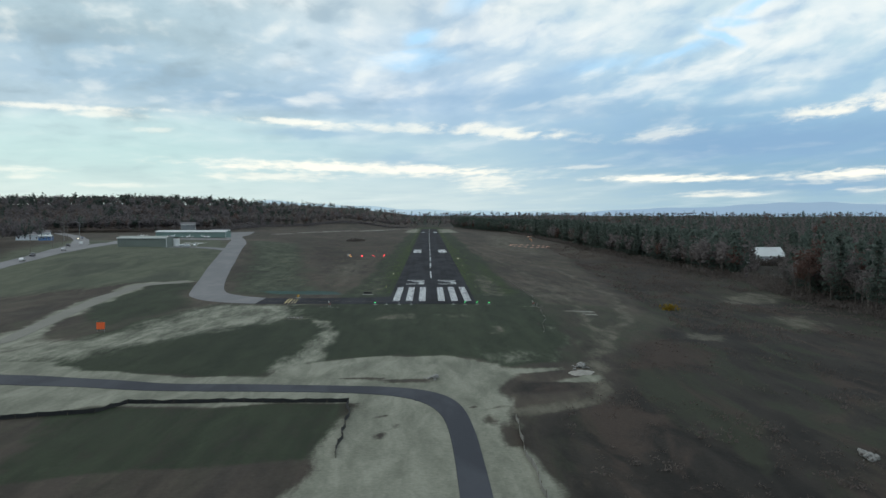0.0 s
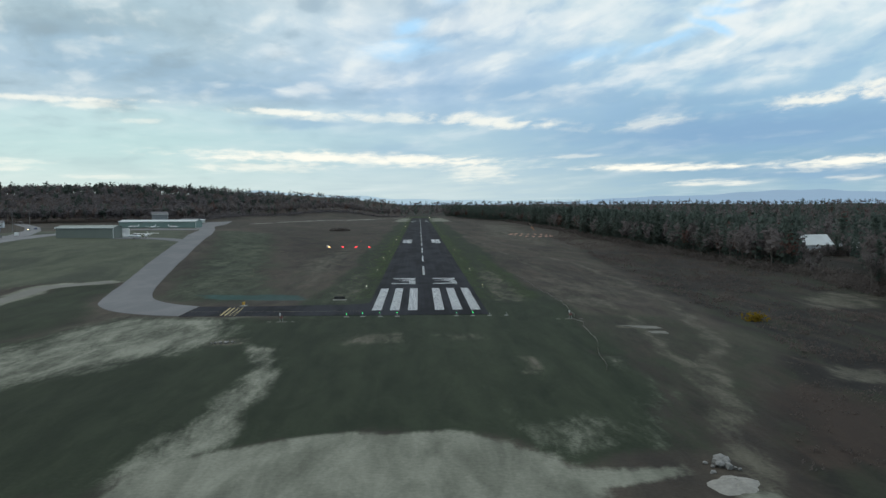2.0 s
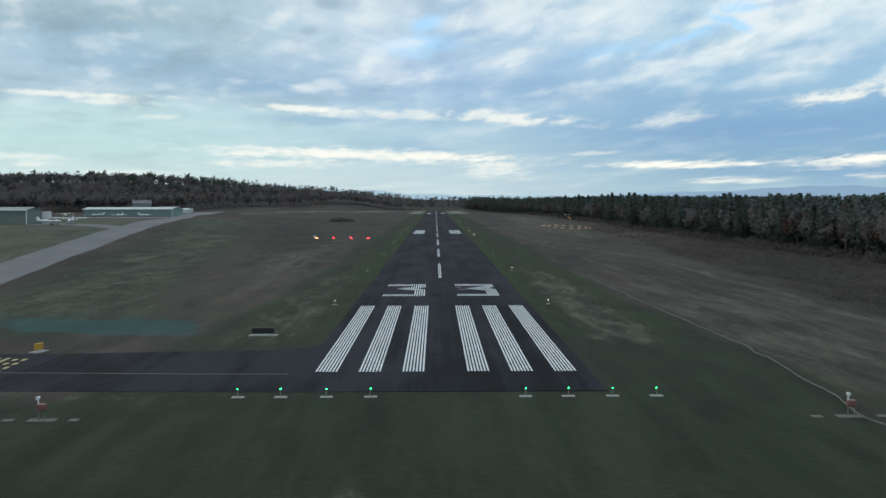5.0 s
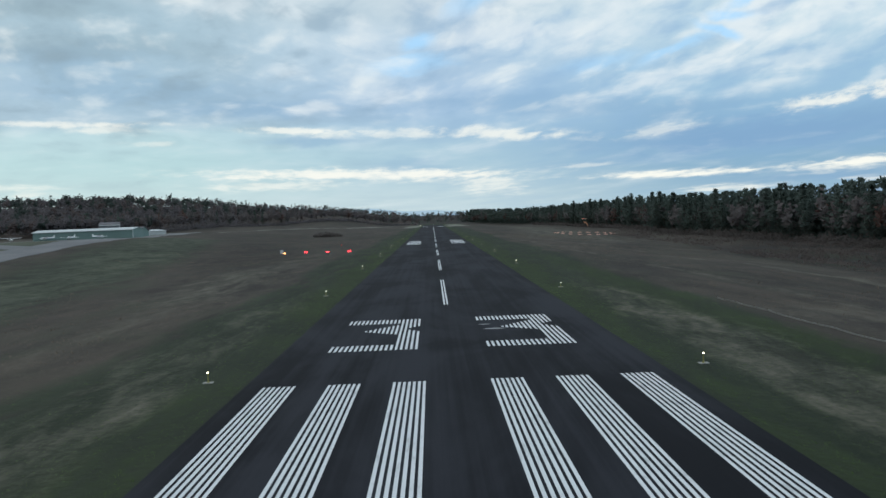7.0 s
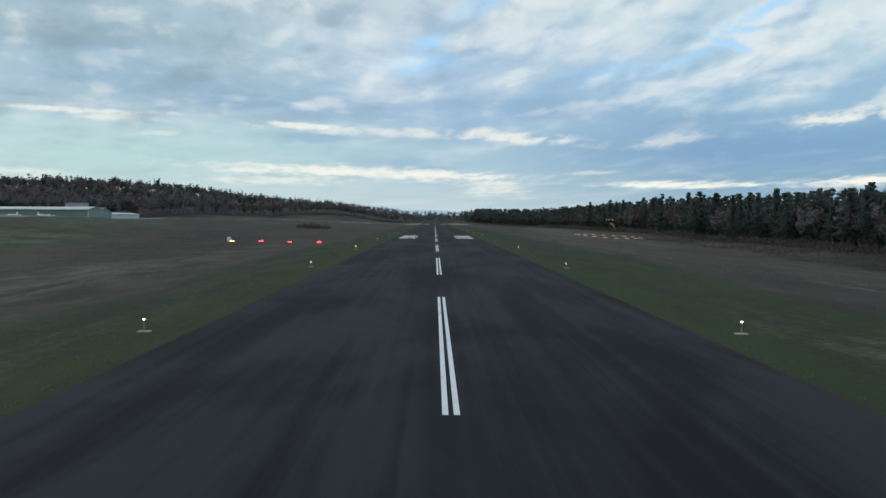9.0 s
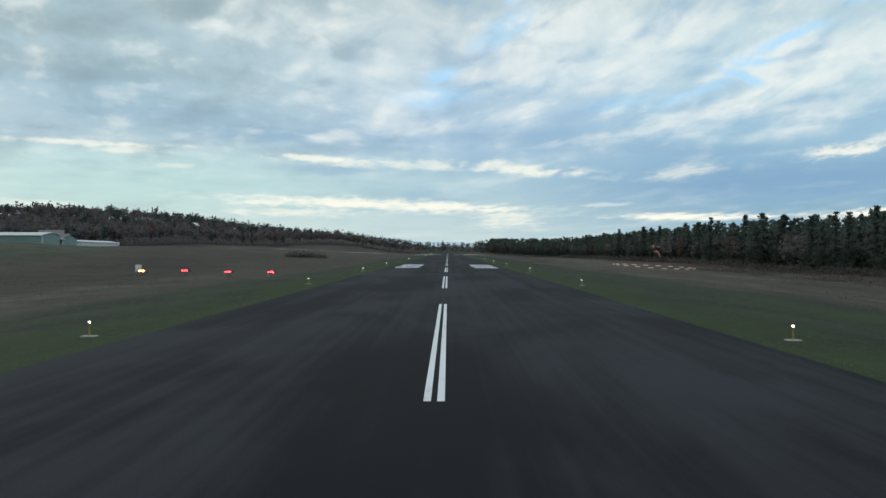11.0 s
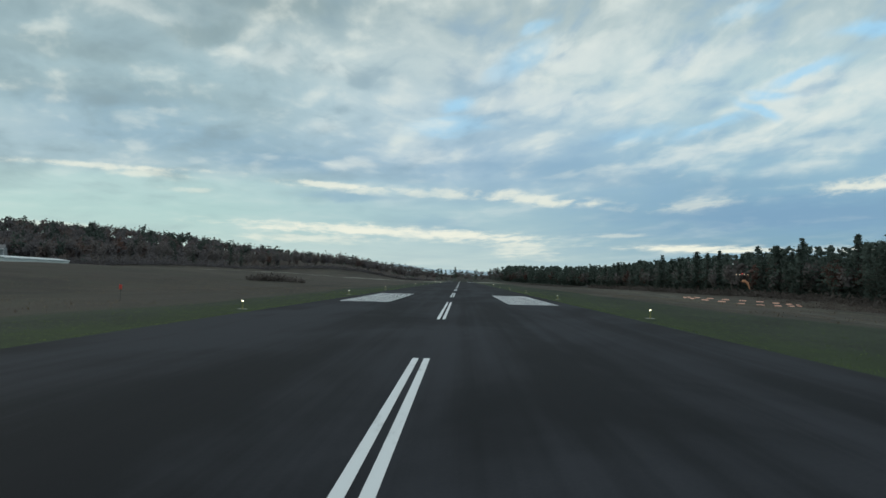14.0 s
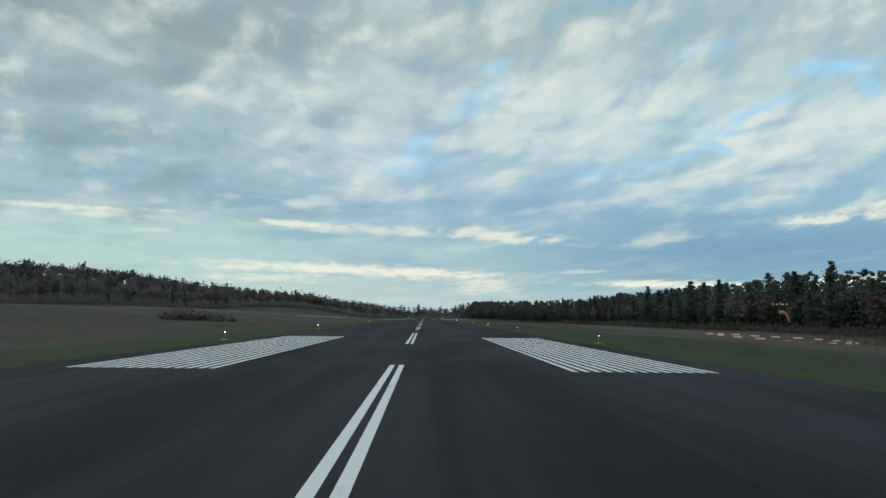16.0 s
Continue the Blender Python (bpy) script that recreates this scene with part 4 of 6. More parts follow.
edge = runway_light(LAMP_WHITE, OLIVE_STEEL, "runway_edge_light", "white runway edge light on a yellowish stalk in grass", "runway edge lights")
spots = [(side * 14.4, 55.5 + 58.5 * k if k < 4 else 292 + 61 * (k - 4)) for k in range(20) for side in (-1, 1)]
for i, (x, y) in enumerate(spots):
    m = pose(x, y, gz(x, y) + 0.02)
    if i:
        copy_thing(edge, m)
    else:
        edge.matrix_basis = m
green_light = runway_light(LAMP_GREEN, GREY_STEEL, "threshold_light", "green threshold light on a concrete pad in grass", "threshold lights", 0.9)
for i, x in enumerate((-14.7, -11.7, -8.5, -5.4, 5.5, 8.5, 11.6, 14.7)):
    m = pose(x, -3.2, gz(x, -3.2) + 0.02)
    if i:
        copy_thing(green_light, m)
    else:
        green_light.matrix_basis = m


def papi(lamp, label):
    root = empty("approach_slope_light", Matrix(), label, "approach light", "row of approach slope lights")
    part("base_slab", box(bmesh.new(), -0.8, 0.8, -0.6, 0.6, -0.2, 0.0, 0.02), BURIED, root)
    bm = box(bmesh.new(), -0.55, 0.55, -0.5, 0.6, 0.45, 0.85, 0.04)
    box(bm, -0.6, 0.6, -0.62, -0.45, 0.8, 0.88, 0.01)
    part("housing", bm, HOUSING, root, "steel lamp housing with a hood")
    for x in (-0.45, 0.45):
        for y in (-0.35, 0.45):
            part("leg", tube(bmesh.new(), (x, y, 0.04), (x, y, 0.47), 0.03, 0.03), GREY_STEEL, root)
    for x in (-0.32, 0, 0.32):
        bm = bmesh.new()
        bmesh.ops.create_cone(bm, cap_ends=False, segments=12, radius1=0.155, radius2=0.155, depth=0.22, matrix=Matrix.Translation((x, -0.63, 0.65)) @ Matrix.Rotation(radians(90), 4, "X"))
        bmesh.ops.solidify(bm, geom=bm.faces[:], thickness=0.012)
        part("lens_hood", bm, BLACK_PANEL, root)
        part("lens", tube(bmesh.new(), (x, -0.48, 0.65), (x, -0.62, 0.65), 0.135, 0.135, 12), lamp, root)
    return root


def power_cabinet(x, y):
    root = empty("power_cabinet", pose(x, y, gz(x, y) + 0.04), "white steel power cabinet on two posts", "cabinet")
    part("body", box(bmesh.new(), -0.4, 0.4, -0.2, 0.2, 0.5, 1.5, 0.03), WHITE_STEEL, root)
    part("door", box(bmesh.new(), -0.36, 0.36, -0.23, -0.2, 0.55, 1.45, 0.01), WHITE_STEEL, root)
    for px in (-0.3, 0.3):
        part("post", tube(bmesh.new(), (px, 0, -0.3), (px, 0, 0.55), 0.04, 0.04), GREY_STEEL, root)
    return root


power_cabinet(-45.4, 269)
slope_red = papi(LAMP_RED, "approach slope light unit glowing red on a slab")
slope_orange = papi(LAMP_ORANGE, "approach slope light unit glowing orange on a slab")
for i, x in enumerate((-25.5, -31.8, -38.1, -44.4)):
    m = pose(x, 268, gz(x, 268) + 0.05)
    if i == 3:
        slope_orange.matrix_basis = m
    elif i:
        copy_thing(slope_red, m)
    else:
        slope_red.matrix_basis = m


def marker_post(x, y):
    root = empty("marker_post", pose(x, y, gz(x, y)), "small red marker board on a thin post in weeds", "marker")
    part("post", tube(bmesh.new(), (0, 0, -0.3), (0, 0, 1.35), 0.03, 0.025), HOUSING, root)
    part("board", box(bmesh.new(), -0.14, 0.14, -0.02, 0.02, 1.15, 1.6, 0.01), RED_BOARD, root, "bright red board")
    return root


RED_BOARD = material("red_board", (0.55, 0.07, 0.05), 0.5, 0.1, 4.0, 0.6, 0.1, 0.02)
marker_post(-32.6, 317)


def end_identifier():
    root = empty("end_identifier_light", Matrix(), "red and white flashing light unit on concrete pads", "runway light", "runway end identifier lights")
    part("base_pad", box(bmesh.new(), -0.9, 0.9, -0.4, 0.4, -0.15, 0.03, 0.02), BURIED, root)
    part("leg", tube(bmesh.new(), (-0.2, 0, 0.04), (-0.2, 0, 0.75), 0.04, 0.04), GREY_STEEL, root)
    part("leg", tube(bmesh.new(), (0.2, 0, 0.04), (0.2, 0, 0.75), 0.04, 0.04), GREY_STEEL, root)
    part("cabinet", box(bmesh.new(), -0.26, 0.26, -0.2, 0.2, 0.65, 1.05, 0.04), RED_STEEL, root, "red steel cabinet")
    bm = tube(bmesh.new(), (-0.2, 0, 1.04), (-0.2, 0, 1.35), 0.05, 0.05)
    tube(bm, (-0.2, -0.12, 1.44), (-0.2, 0.10, 1.44), 0.12, 0.09, 12)
    part("flash_head", bm, WHITE_STEEL, root, "white flash head")
    part("side_pad", box(bmesh.new(), -2.5, -1.8, -0.3, 0.3, -0.15, 0.03, 0.02), BURIED, root)
    part("side_pad", box(bmesh.new(), 1.7, 2.3, -0.3, 0.3, -0.15, 0.03, 0.02), BURIED, root)
    return root


e1 = end_identifier()
e1.matrix_basis = pose(-25.6, -9.6, gz(-25.6, -9.6) + 0.03)
copy_thing(e1, pose(25.4, -9.8, gz(25.4, -9.8) + 0.03))


def field_sign(mat, width, label, m, text_bars=False):
    root = empty("taxiway_sign", m, label, "airfield sign")
    part("base_slab", box(bmesh.new(), -width / 2 - 0.3, width / 2 + 0.3, -0.5, 0.5, -0.15, 0.06, 0.02), CONCRETE, root, "pale concrete slab")
    part("panel", box(bmesh.new(), -width / 2, width / 2, -0.12, 0.12, 0.22, 0.78, 0.03), mat, root)
    for x in (-width / 2 + 0.2, width / 2 - 0.2):
        part("leg", tube(bmesh.new(), (x, 0, 0.04), (x, 0, 0.28), 0.04, 0.04), GREY_STEEL, root)
    return root


field_sign(BLACK_PANEL, 2.3, "black-backed taxiway sign on a white concrete slab", pose(-18.5, 26.3, gz(-18.5, 26.3) + 0.03))
field_sign(YELLOW_STEEL, 1.0, "yellow taxiway sign on a concrete slab", pose(-37.2, 16.6, gz(-37.2, 16.6) + 0.03, 0, 0, 75))


# ---------------------------------------------------------------- windsock and its segmented circle
ORANGE_WHITE = material("faded_orange_board", (0.62, 0.34, 0.25), 0.7, 0.15, 2.0, 0.4, 0.2, 0.05)
ORANGE = material("orange_cloth", (0.50, 0.24, 0.13), 0.8, 0.1, 3.0, 0.5, 0.15, 0.1)
SOCK_X, SOCK_Y = 79.0, 481.0
sock_root = empty("windsock", pose(SOCK_X, SOCK_Y, gz(SOCK_X, SOCK_Y)), "drooping orange windsock on a lit steel pole", "windsock")
part("pole", tube(bmesh.new(), (0, 0, -0.3), (0, 0, 7.9), 0.08, 0.05), HOUSING, sock_root)
bm = tube(bmesh.new(), (-1.6, 0, 7.6), (1.6, 0, 7.6), 0.04, 0.04)
part("cross_arm", bm, GREY_STEEL, sock_root)
for x in (-1.55, -0.65, 0.65, 1.55):
    bm = bmesh.new()
    bmesh.ops.create_uvsphere(bm, u_segments=8, v_segments=6, radius=0.11, matrix=Matrix.Translation((x, 0, 7.7)))
    part("lamp", bm, LAMP_DIM, sock_root)
bm = bmesh.new()
bmesh.ops.create_uvsphere(bm, u_segments=8, v_segments=6, radius=0.14, matrix=Matrix.Translation((0, 0, 8.0)))
part("beacon", bm, LAMP_RED_DIM, sock_root, "small red top lamp")
bm = bmesh.new()
line = [Vector((0, 0, 5.9)), Vector((0.8, 0, 5.86)), Vector((1.45, 0, 5.5)), Vector((1.85, 0, 4.6)), Vector((2.1, 0, 3.8))]
for i, (a, b) in enumerate(zip(line, line[1:])):
    tube(bm, a, b, 0.42 - 0.06 * i, 0.37 - 0.06 * i, 10)
part("sock", bm, ORANGE, sock_root, "orange cloth sock, hanging")
circle = empty("segmented_circle", pose(SOCK_X, SOCK_Y, 0), "ring of faded orange boards lying round the windsock", "field marking")
bm = bmesh.new()
prism(bm, [(-0.4, 0.0), (0.4, 0.0), (0.08, 0.3), (-0.08, 0.3)], -1.0, 1.0)
bmesh.ops.rotate(bm, verts=bm.verts, matrix=Matrix.Rotation(radians(90), 3, "X"))
bmesh.ops.rotate(bm, verts=bm.verts, matrix=Matrix.Rotation(radians(90), 3, "Z"))
board = part("board", bm, ORANGE_WHITE, circle)
rows = [(15.5 * math.cos(a), 15.5 * math.sin(a), math.degrees(a) + 90) for a in [2 * math.pi * k / 20 for k in range(20)]]
for i, (x, y, turn) in enumerate(rows):
    z = gz(SOCK_X + x, SOCK_Y + y)
    if i:
        shared("board", board.data, circle, pose(x, y, z, 0, 0, turn))
    else:
        board.matrix_basis = pose(x, y, z, 0, 0, turn)


# ---------------------------------------------------------------- buildings
TEAL_WALL = material("teal_sheet_metal", (0.16, 0.24, 0.22), 0.55, 0.08, 2.0, 0.15, 0.15, 0.05)
DULL_ROOF = material("dull_green_roof", (0.21, 0.235, 0.215), 0.6, 0.08, 2.0, 0.12, 0.2, 0.05)
GREEN_WALL = material("grey_green_sheet_metal", (0.15, 0.175, 0.155), 0.6, 0.08, 2.0, 0.15, 0.15, 0.05)
PALE_ROOF = material("pale_metal_roof", (0.44, 0.48, 0.48), 0.5, 0.08, 2.0, 0.12, 0.2, 0.05)
PALE_WALL = material("pale_sheet_metal", (0.50, 0.54, 0.52), 0.55, 0.08, 2.0, 0.15, 0.15, 0.05)
WHITE_SIDING = material("white_siding", (0.54, 0.58, 0.62), 0.6, 0.06, 3.0, 0.3, 0.1, 0.05)
GLASS_DARK = material("window_glass", (0.03, 0.035, 0.04), 0.08, 0.0, 1.0, 0.3, 0.1, 0.0)
SHINGLE = material("grey_shingles", (0.12, 0.12, 0.125), 0.9, 0.25, 5.0, 0.4, 0.2, 0.3)
BLUE_SHEET = material("blue_sheet", (0.08, 0.19, 0.42), 0.6, 0.1, 3.0, 0.4, 0.15, 0.05)


def gable_building(name, x0, y0, x1, y1, depth, eave, ridge, walls, roof, label, category, doors=0, door_mat=None, base=None):
    """A long metal building: front wall from (x0, y0) to (x1, y1), ridge along it, depth behind."""
    length = math.dist((x0, y0), (x1, y1))
    turn = math.degrees(math.atan2(y1 - y0, x1 - x0))
    z = base if base is not None else min(gz(x0, y0), gz(x1, y1))
    root = empty(name, pose(x0, y0, z, 0, 0, turn), label, category)
    bm = bmesh.new()
    outline = [(0, -1.0), (depth, -1.0), (depth, eave), (depth / 2, ridge - 0.12), (0, eave)]
    ends = [[bm.verts.new((x, y, h)) for y, h in outline] for x in (0, length)]
    bm.faces.new(ends[0]), bm.faces.new(ends[1][::-1])
    for i in range(5):
        j = (i + 1) % 5
        bm.faces.new((ends[0][i], ends[0][j], ends[1][j], ends[1][i]))
    part("wall_shell", bm, walls, root)
    for side in (0, 1):
        bm = bmesh.new()
        ya, yb = (-0.45, depth / 2) if side == 0 else (depth + 0.45, depth / 2)
        slope = (ridge - eave) / (depth / 2)
        za, zb = eave - 0.45 * slope, ridge
        v = [bm.verts.new(p) for p in ((-0.4, ya, za), (length + 0.4, ya, za), (length + 0.4, yb, zb), (-0.4, yb, zb))]
        v += [bm.verts.new((p.co.x, p.co.y, p.co.z + 0.14)) for p in v[:4]]
        for f in ((0, 1, 2, 3), (7, 6, 5, 4), (0, 1, 5, 4), (1, 2, 6, 5), (2, 3, 7, 6), (3, 0, 4, 7)):
            bm.faces.new([v[i] for i in f])
        part("roof", bm, roof, root)
    bm = box(bmesh.new(), -0.42, length + 0.42, -0.52, -0.44, eave - 0.45 * slope - 0.2, eave - 0.45 * slope + 0.16)
    part("eave_trim", bm, WHITE_STEEL, root, "white eave trim")
    for k in range(doors):
        a = length * (k + 0.1) / doors
        b = length * (k + 0.9) / doors
        door = part("door", box(bmesh.new(), a, b, -0.09, -0.01, -0.2, eave - 0.7, 0.02), door_mat or walls, root)
        for i in range(1, 5):
            x = a + (b - a) * i / 5
            part("door_rib", box(bmesh.new(), x - 0.05, x + 0.05, -0.13, -0.09, -0.2, eave - 0.75), door_mat or walls, door)
    part("corner_trim", box(bmesh.new(), length - 0.15, length + 0.05, -0.06, 0.12, -0.5, eave), WHITE_STEEL, root)
    return root


long_hangar = gable_building("hangar", -226, 516, -167, 508, 13, 4.3, 5.4, TEAL_WALL, PALE_ROOF, "long teal metal hangar with a pale roof", "hangar", 5, TEAL_WALL, 4.7)
near_hangar = gable_building("hangar", -163, 239, -137, 237, 10, 4.8, 5.6, GREEN_WALL, DULL_ROOF, "grey-green metal hangar with a white end door", "hangar", 0, None, 6.3)
part("end_door", box(bmesh.new(), 26.0, 29.4, 10.15, 10.35, -0.3, 4.2, 0.02), WHITE_STEEL, near_hangar, "white door leaf standing open")
office = gable_building("airport_office", -193, 560, -179, 556, 10, 3.2, 5.6, TEAL_WALL, SHINGLE, "small teal building with a grey hipped roof and porch", "building", 0, None, 4.7)
part("porch_roof", box(bmesh.new(), -3, 16, -3.5, 0.2, 3.0, 3.25, 0.03), WHITE_STEEL, office)
for x in (-2.6, 6, 15.4):
    part("porch_post", box(bmesh.new(), x - 0.1, x + 0.1, -3.3, -3.1, -0.3, 3.02), WHITE_STEEL, office)
low_hangar = gable_building("hangar", -194, 610, -205, 700, 11, 2.7, 3.5, PALE_WALL, PALE_ROOF, "long low pale metal hangar on the crest", "hangar", 6, PALE_WALL, 4.6)
tower_house = gable_building("grey_barn", -254.5, 697, -240.5, 701, 10, 8.6, 10.8, material("grey_boards", (0.20, 0.215, 0.225), 0.9, 0.2, 1.5, 0.2, 0.2, 0.1), SHINGLE, "tall grey building behind the long hangar", "building", 0, None, gz(-247, 700))


def house(x, y, turn, length, depth, eave, ridge, walls, roof, label):
    c, s = math.cos(radians(turn)), math.sin(radians(turn))
    root = gable_building("house", x, y, x + length * c, y + length * s, depth, eave, ridge, walls, roof, label, "house", 0, None, gz(x, y) + 0.2)
    for k in range(4):
        a = length * (k + 0.5) / 4
        w_ = part("window", box(bmesh.new(), a - 0.55, a + 0.55, -0.07, -0.01, 1.0, 2.3, 0.02), WHITE_STEEL, root)
        part("pane", box(bmesh.new(), a - 0.45, a + 0.45, -0.09, -0.07, 1.1, 2.2), GLASS_DARK, w_)
    return root


house(173, 240, 8, 16, 12, 4.4, 8.6, WHITE_SIDING, PALE_ROOF, "white house with a pale roof among trees")
house(196, 246, 5, 9, 7, 3.0, 4.6, WHITE_SIDING, PALE_ROOF, "small white outbuilding among trees")
house(-302, 430, 15, 16, 9, 4.0, 6.0, WHITE_SIDING, SHINGLE, "white roadside house with a dark roof")
house(-283, 424, 12, 9, 6, 3.0, 3.8, BLUE_SHEET, PALE_ROOF, "low blue roadside shed")
house(-338, 545, 15, 12, 8, 3.6, 5.4, WHITE_SIDING, SHINGLE, "pale roadside house half hidden by trees")


# ---------------------------------------------------------------- parked aircraft and cars
RUBBER = material("black_rubber", (0.02, 0.02, 0.02), 0.85, 0.1, 5.0, 1.0, 0.1, 0.05)
BLUE_TRIM = material("blue_trim", (0.05, 0.10, 0.22), 0.4, 0.05, 3.0, 0.5, 0.05, 0.0)


def loft(bm, rings):
    """A closed skin through oval rings (x, half width, half height, centre height)."""
    sides = 12
    loops = []
    for x, hw, hh, cz in rings:
        loops.append([bm.verts.new((x, hw * math.cos(2 * math.pi * k / sides), cz + hh * math.sin(2 * math.pi * k / sides))) for k in range(sides)])
    for a, b in zip(loops, loops[1:]):
        for k in range(sides):
            bm.faces.new((a[k], a[(k + 1) % sides], b[(k + 1) % sides], b[k]))
    bm.faces.new(loops[0][::-1]), bm.faces.new(loops[-1])
    return bm


def wing(bm, root_x, tip_x, chord, tip_chord, span, z, rise, thick):
    for side in (-1, 1):
        pts = []
        for x, c, y, h in ((root_x, chord, 0.0, z), (tip_x, tip_chord, side * span, z + rise)):
            pts.append([bm.verts.new(p) for p in ((x, y, h), (x - 0.3 * c, y, h + thick), (x - c, y, h), (x - 0.4 * c, y, h - thick * 0.4))])
        for k in range(4):
            bm.faces.new((pts[0][k], pts[0][(k + 1) % 4], pts[1][(k + 1) % 4], pts[1][k]))
        bm.faces.new(pts[1]), bm.faces.new(pts[0][::-1])
    return bm


def aircraft(high, label):
    root = empty("light_aircraft", Matrix(), label, "aircraft", "parked light aircraft")
    rings = [(2.6, 0.12, 0.12, 1.15), (2.45, 0.35, 0.35, 1.15), (1.5, 0.5, 0.5, 1.2), (0.8, 0.56, 0.68, 1.35), (-0.6, 0.56, 0.68, 1.38), (-1.6, 0.42, 0.45, 1.35), (-4.6, 0.12, 0.16, 1.45)]
    part("fuselage", loft(bmesh.new(), rings), WHITE_STEEL, root, "white painted fuselage")
    part("wing", wing(bmesh.new(), 0.7, 0.55, 1.5, 1.1, 5.4, 2.02 if high else 0.85, 0.12 if high else 0.5, 0.12), WHITE_STEEL, root, "white wing")
    part("tailplane", wing(bmesh.new(), -3.8, -4.0, 0.9, 0.6, 1.7, 1.5, 0.0, 0.05), WHITE_STEEL, root)
    bm = bmesh.new()
    prism(bm, [(-3.4, 1.5), (-4.75, 1.5), (-5.0, 2.75), (-4.4, 2.75)], -0.05, 0.05)
    bmesh.ops.rotate(bm, verts=bm.verts, matrix=Matrix.Rotation(radians(90), 3, "X"))
    part("fin", bm, WHITE_STEEL, root)
    part("canopy", loft(bmesh.new(), [(1.1, 0.4, 0.2, 1.75), (0.6, 0.5, 0.42, 1.72), (-0.7, 0.5, 0.42, 1.74), (-1.5, 0.3, 0.15, 1.6)]), GLASS_DARK, root, "dark windows")
    part("stripe", box(bmesh.new(), -3.2, 2.2, -0.585, 0.585, 1.12, 1.22), BLUE_TRIM, root, "blue stripe")
    bm = tube(bmesh.new(), (2.55, 0, 1.15), (2.8, 0, 1.15), 0.14, 0.03)
    box(bm, 2.62, 2.66, -0.95, 0.95, 1.09, 1.21)
    part("propeller", bm, GREY_STEEL, root)
    for x, y in ((1.7, 0), (-0.4, 1.2), (-0.4, -1.2)):
        part("gear_leg", tube(bmesh.new(), (x, y * 0.4, 0.95), (x, y, 0.25), 0.05, 0.04), WHITE_STEEL, root)
        part("wheel", tube(bmesh.new(), (x, y - 0.08, 0.22), (x, y + 0.08, 0.22), 0.22, 0.22, 12), RUBBER, root)
    if high:
        for y in (1, -1):
            part("strut", tube(bmesh.new(), (0.2, y * 0.5, 0.85), (0.25, y * 2.6, 2.08), 0.04, 0.04), WHITE_STEEL, root)
    return root


high_wing = aircraft(True, "white high-wing light aircraft parked on grass")
low_wing = aircraft(False, "white low-wing light aircraft parked on the apron")


def parked(ob, x, y, turn, first=False):
    m = pose(x, y, gz(x, y) + 0.15, 0, 0, turn)
    if first:
        ob.matrix_basis = m
        return ob
    return copy_thing(ob, m)


parked(high_wing, -122.5, 237, -80, True)
parked(low_wing, -190, 478, -100, True)
parked(low_wing, -125, 229, 10)
parked(low_wing, -176, 482, -20)
parked(low_wing, -208, 490, 200)
parked(high_wing, -233, 505, -60)
parked(high_wing, 66, 1290, -80)


def car(paint, label, m):
    root = empty("car", m, label, "car", "traffic on the highway")
    bm = bmesh.new()
    prism(bm, [(-2.2, 0.35), (2.2, 0.35), (2.25, 0.75), (1.3, 0.92), (0.6, 1.42), (-1.2, 1.45), (-1.9, 0.98), (-2.25, 0.9)], -0.85, 0.85)
    bmesh.ops.rotate(bm, verts=bm.verts, matrix=Matrix.Rotation(radians(90), 3, "X"))
    bmesh.ops.bevel(bm, geom=list(bm.edges), offset=0.06, segments=1, affect="EDGES")
    part("body", bm, paint, root)
    part("side_windows", box(bmesh.new(), -1.1, 0.5, -0.87, 0.87, 1.0, 1.34), GLASS_DARK, root)
    bm = bmesh.new()
    prism(bm, [(0.72, 1.36), (1.3, 0.97), (1.25, 0.95), (0.68, 1.33)], -0.7, 0.7)
    bmesh.ops.rotate(bm, verts=bm.verts, matrix=Matrix.Rotation(radians(90), 3, "X"))
    part("windscreen", bm, GLASS_DARK, root)
    for x in (-1.4, 1.4):
        for y in (-0.8, 0.8):
            part("wheel", tube(bmesh.new(), (x, y - 0.1, 0.32), (x, y + 0.1, 0.32), 0.32, 0.32, 12), RUBBER, root)
    return root


def on_highway(y, side):
    xs = np.interp(y, [p[1] for p in HW], [p[0] for p in HW])
    return xs + side * 2.2, y


PAINTS = [("white", (0.6, 0.61, 0.62)), ("dark grey", (0.06, 0.062, 0.07)), ("silver", (0.35, 0.36, 0.37)), ("black", (0.02, 0.02, 0.022)), ("dark blue", (0.03, 0.05, 0.10))]
for (y, side, turn), (tone, rgb) in zip(((134, 1, 103), (157, -1, -77), (193, 1, 103), (244, -1, -77), (484, 1, 112)), PAINTS):
    x, y = on_highway(y, side)
    car(material(tone.replace(" ", "_") + "_car_paint", rgb, 0.3, 0.03, 2, 0.5, 0.05, 0.0), f"{tone} car driving on the highway", pose(x, y, gz(x, y) + 0.14, 0, 0, turn))
x, y = on_highway(455, -1)
van = car(material("van_paint", (0.3, 0.3, 0.3), 0.3, 0.03, 2, 0.5, 0.05, 0.0), "grey car with headlights lit on the highway", pose(x, y, gz(x, y) + 0.14, 0, 0, -73))
for s in (-0.6, 0.6):
    bm = bmesh.new()
    bmesh.ops.create_uvsphere(bm, u_segments=8, v_segments=6, radius=0.16, matrix=Matrix.Translation((2.2, s, 0.68)))
    part("headlight", bm, LAMP_AMBER, van, "lit headlight")

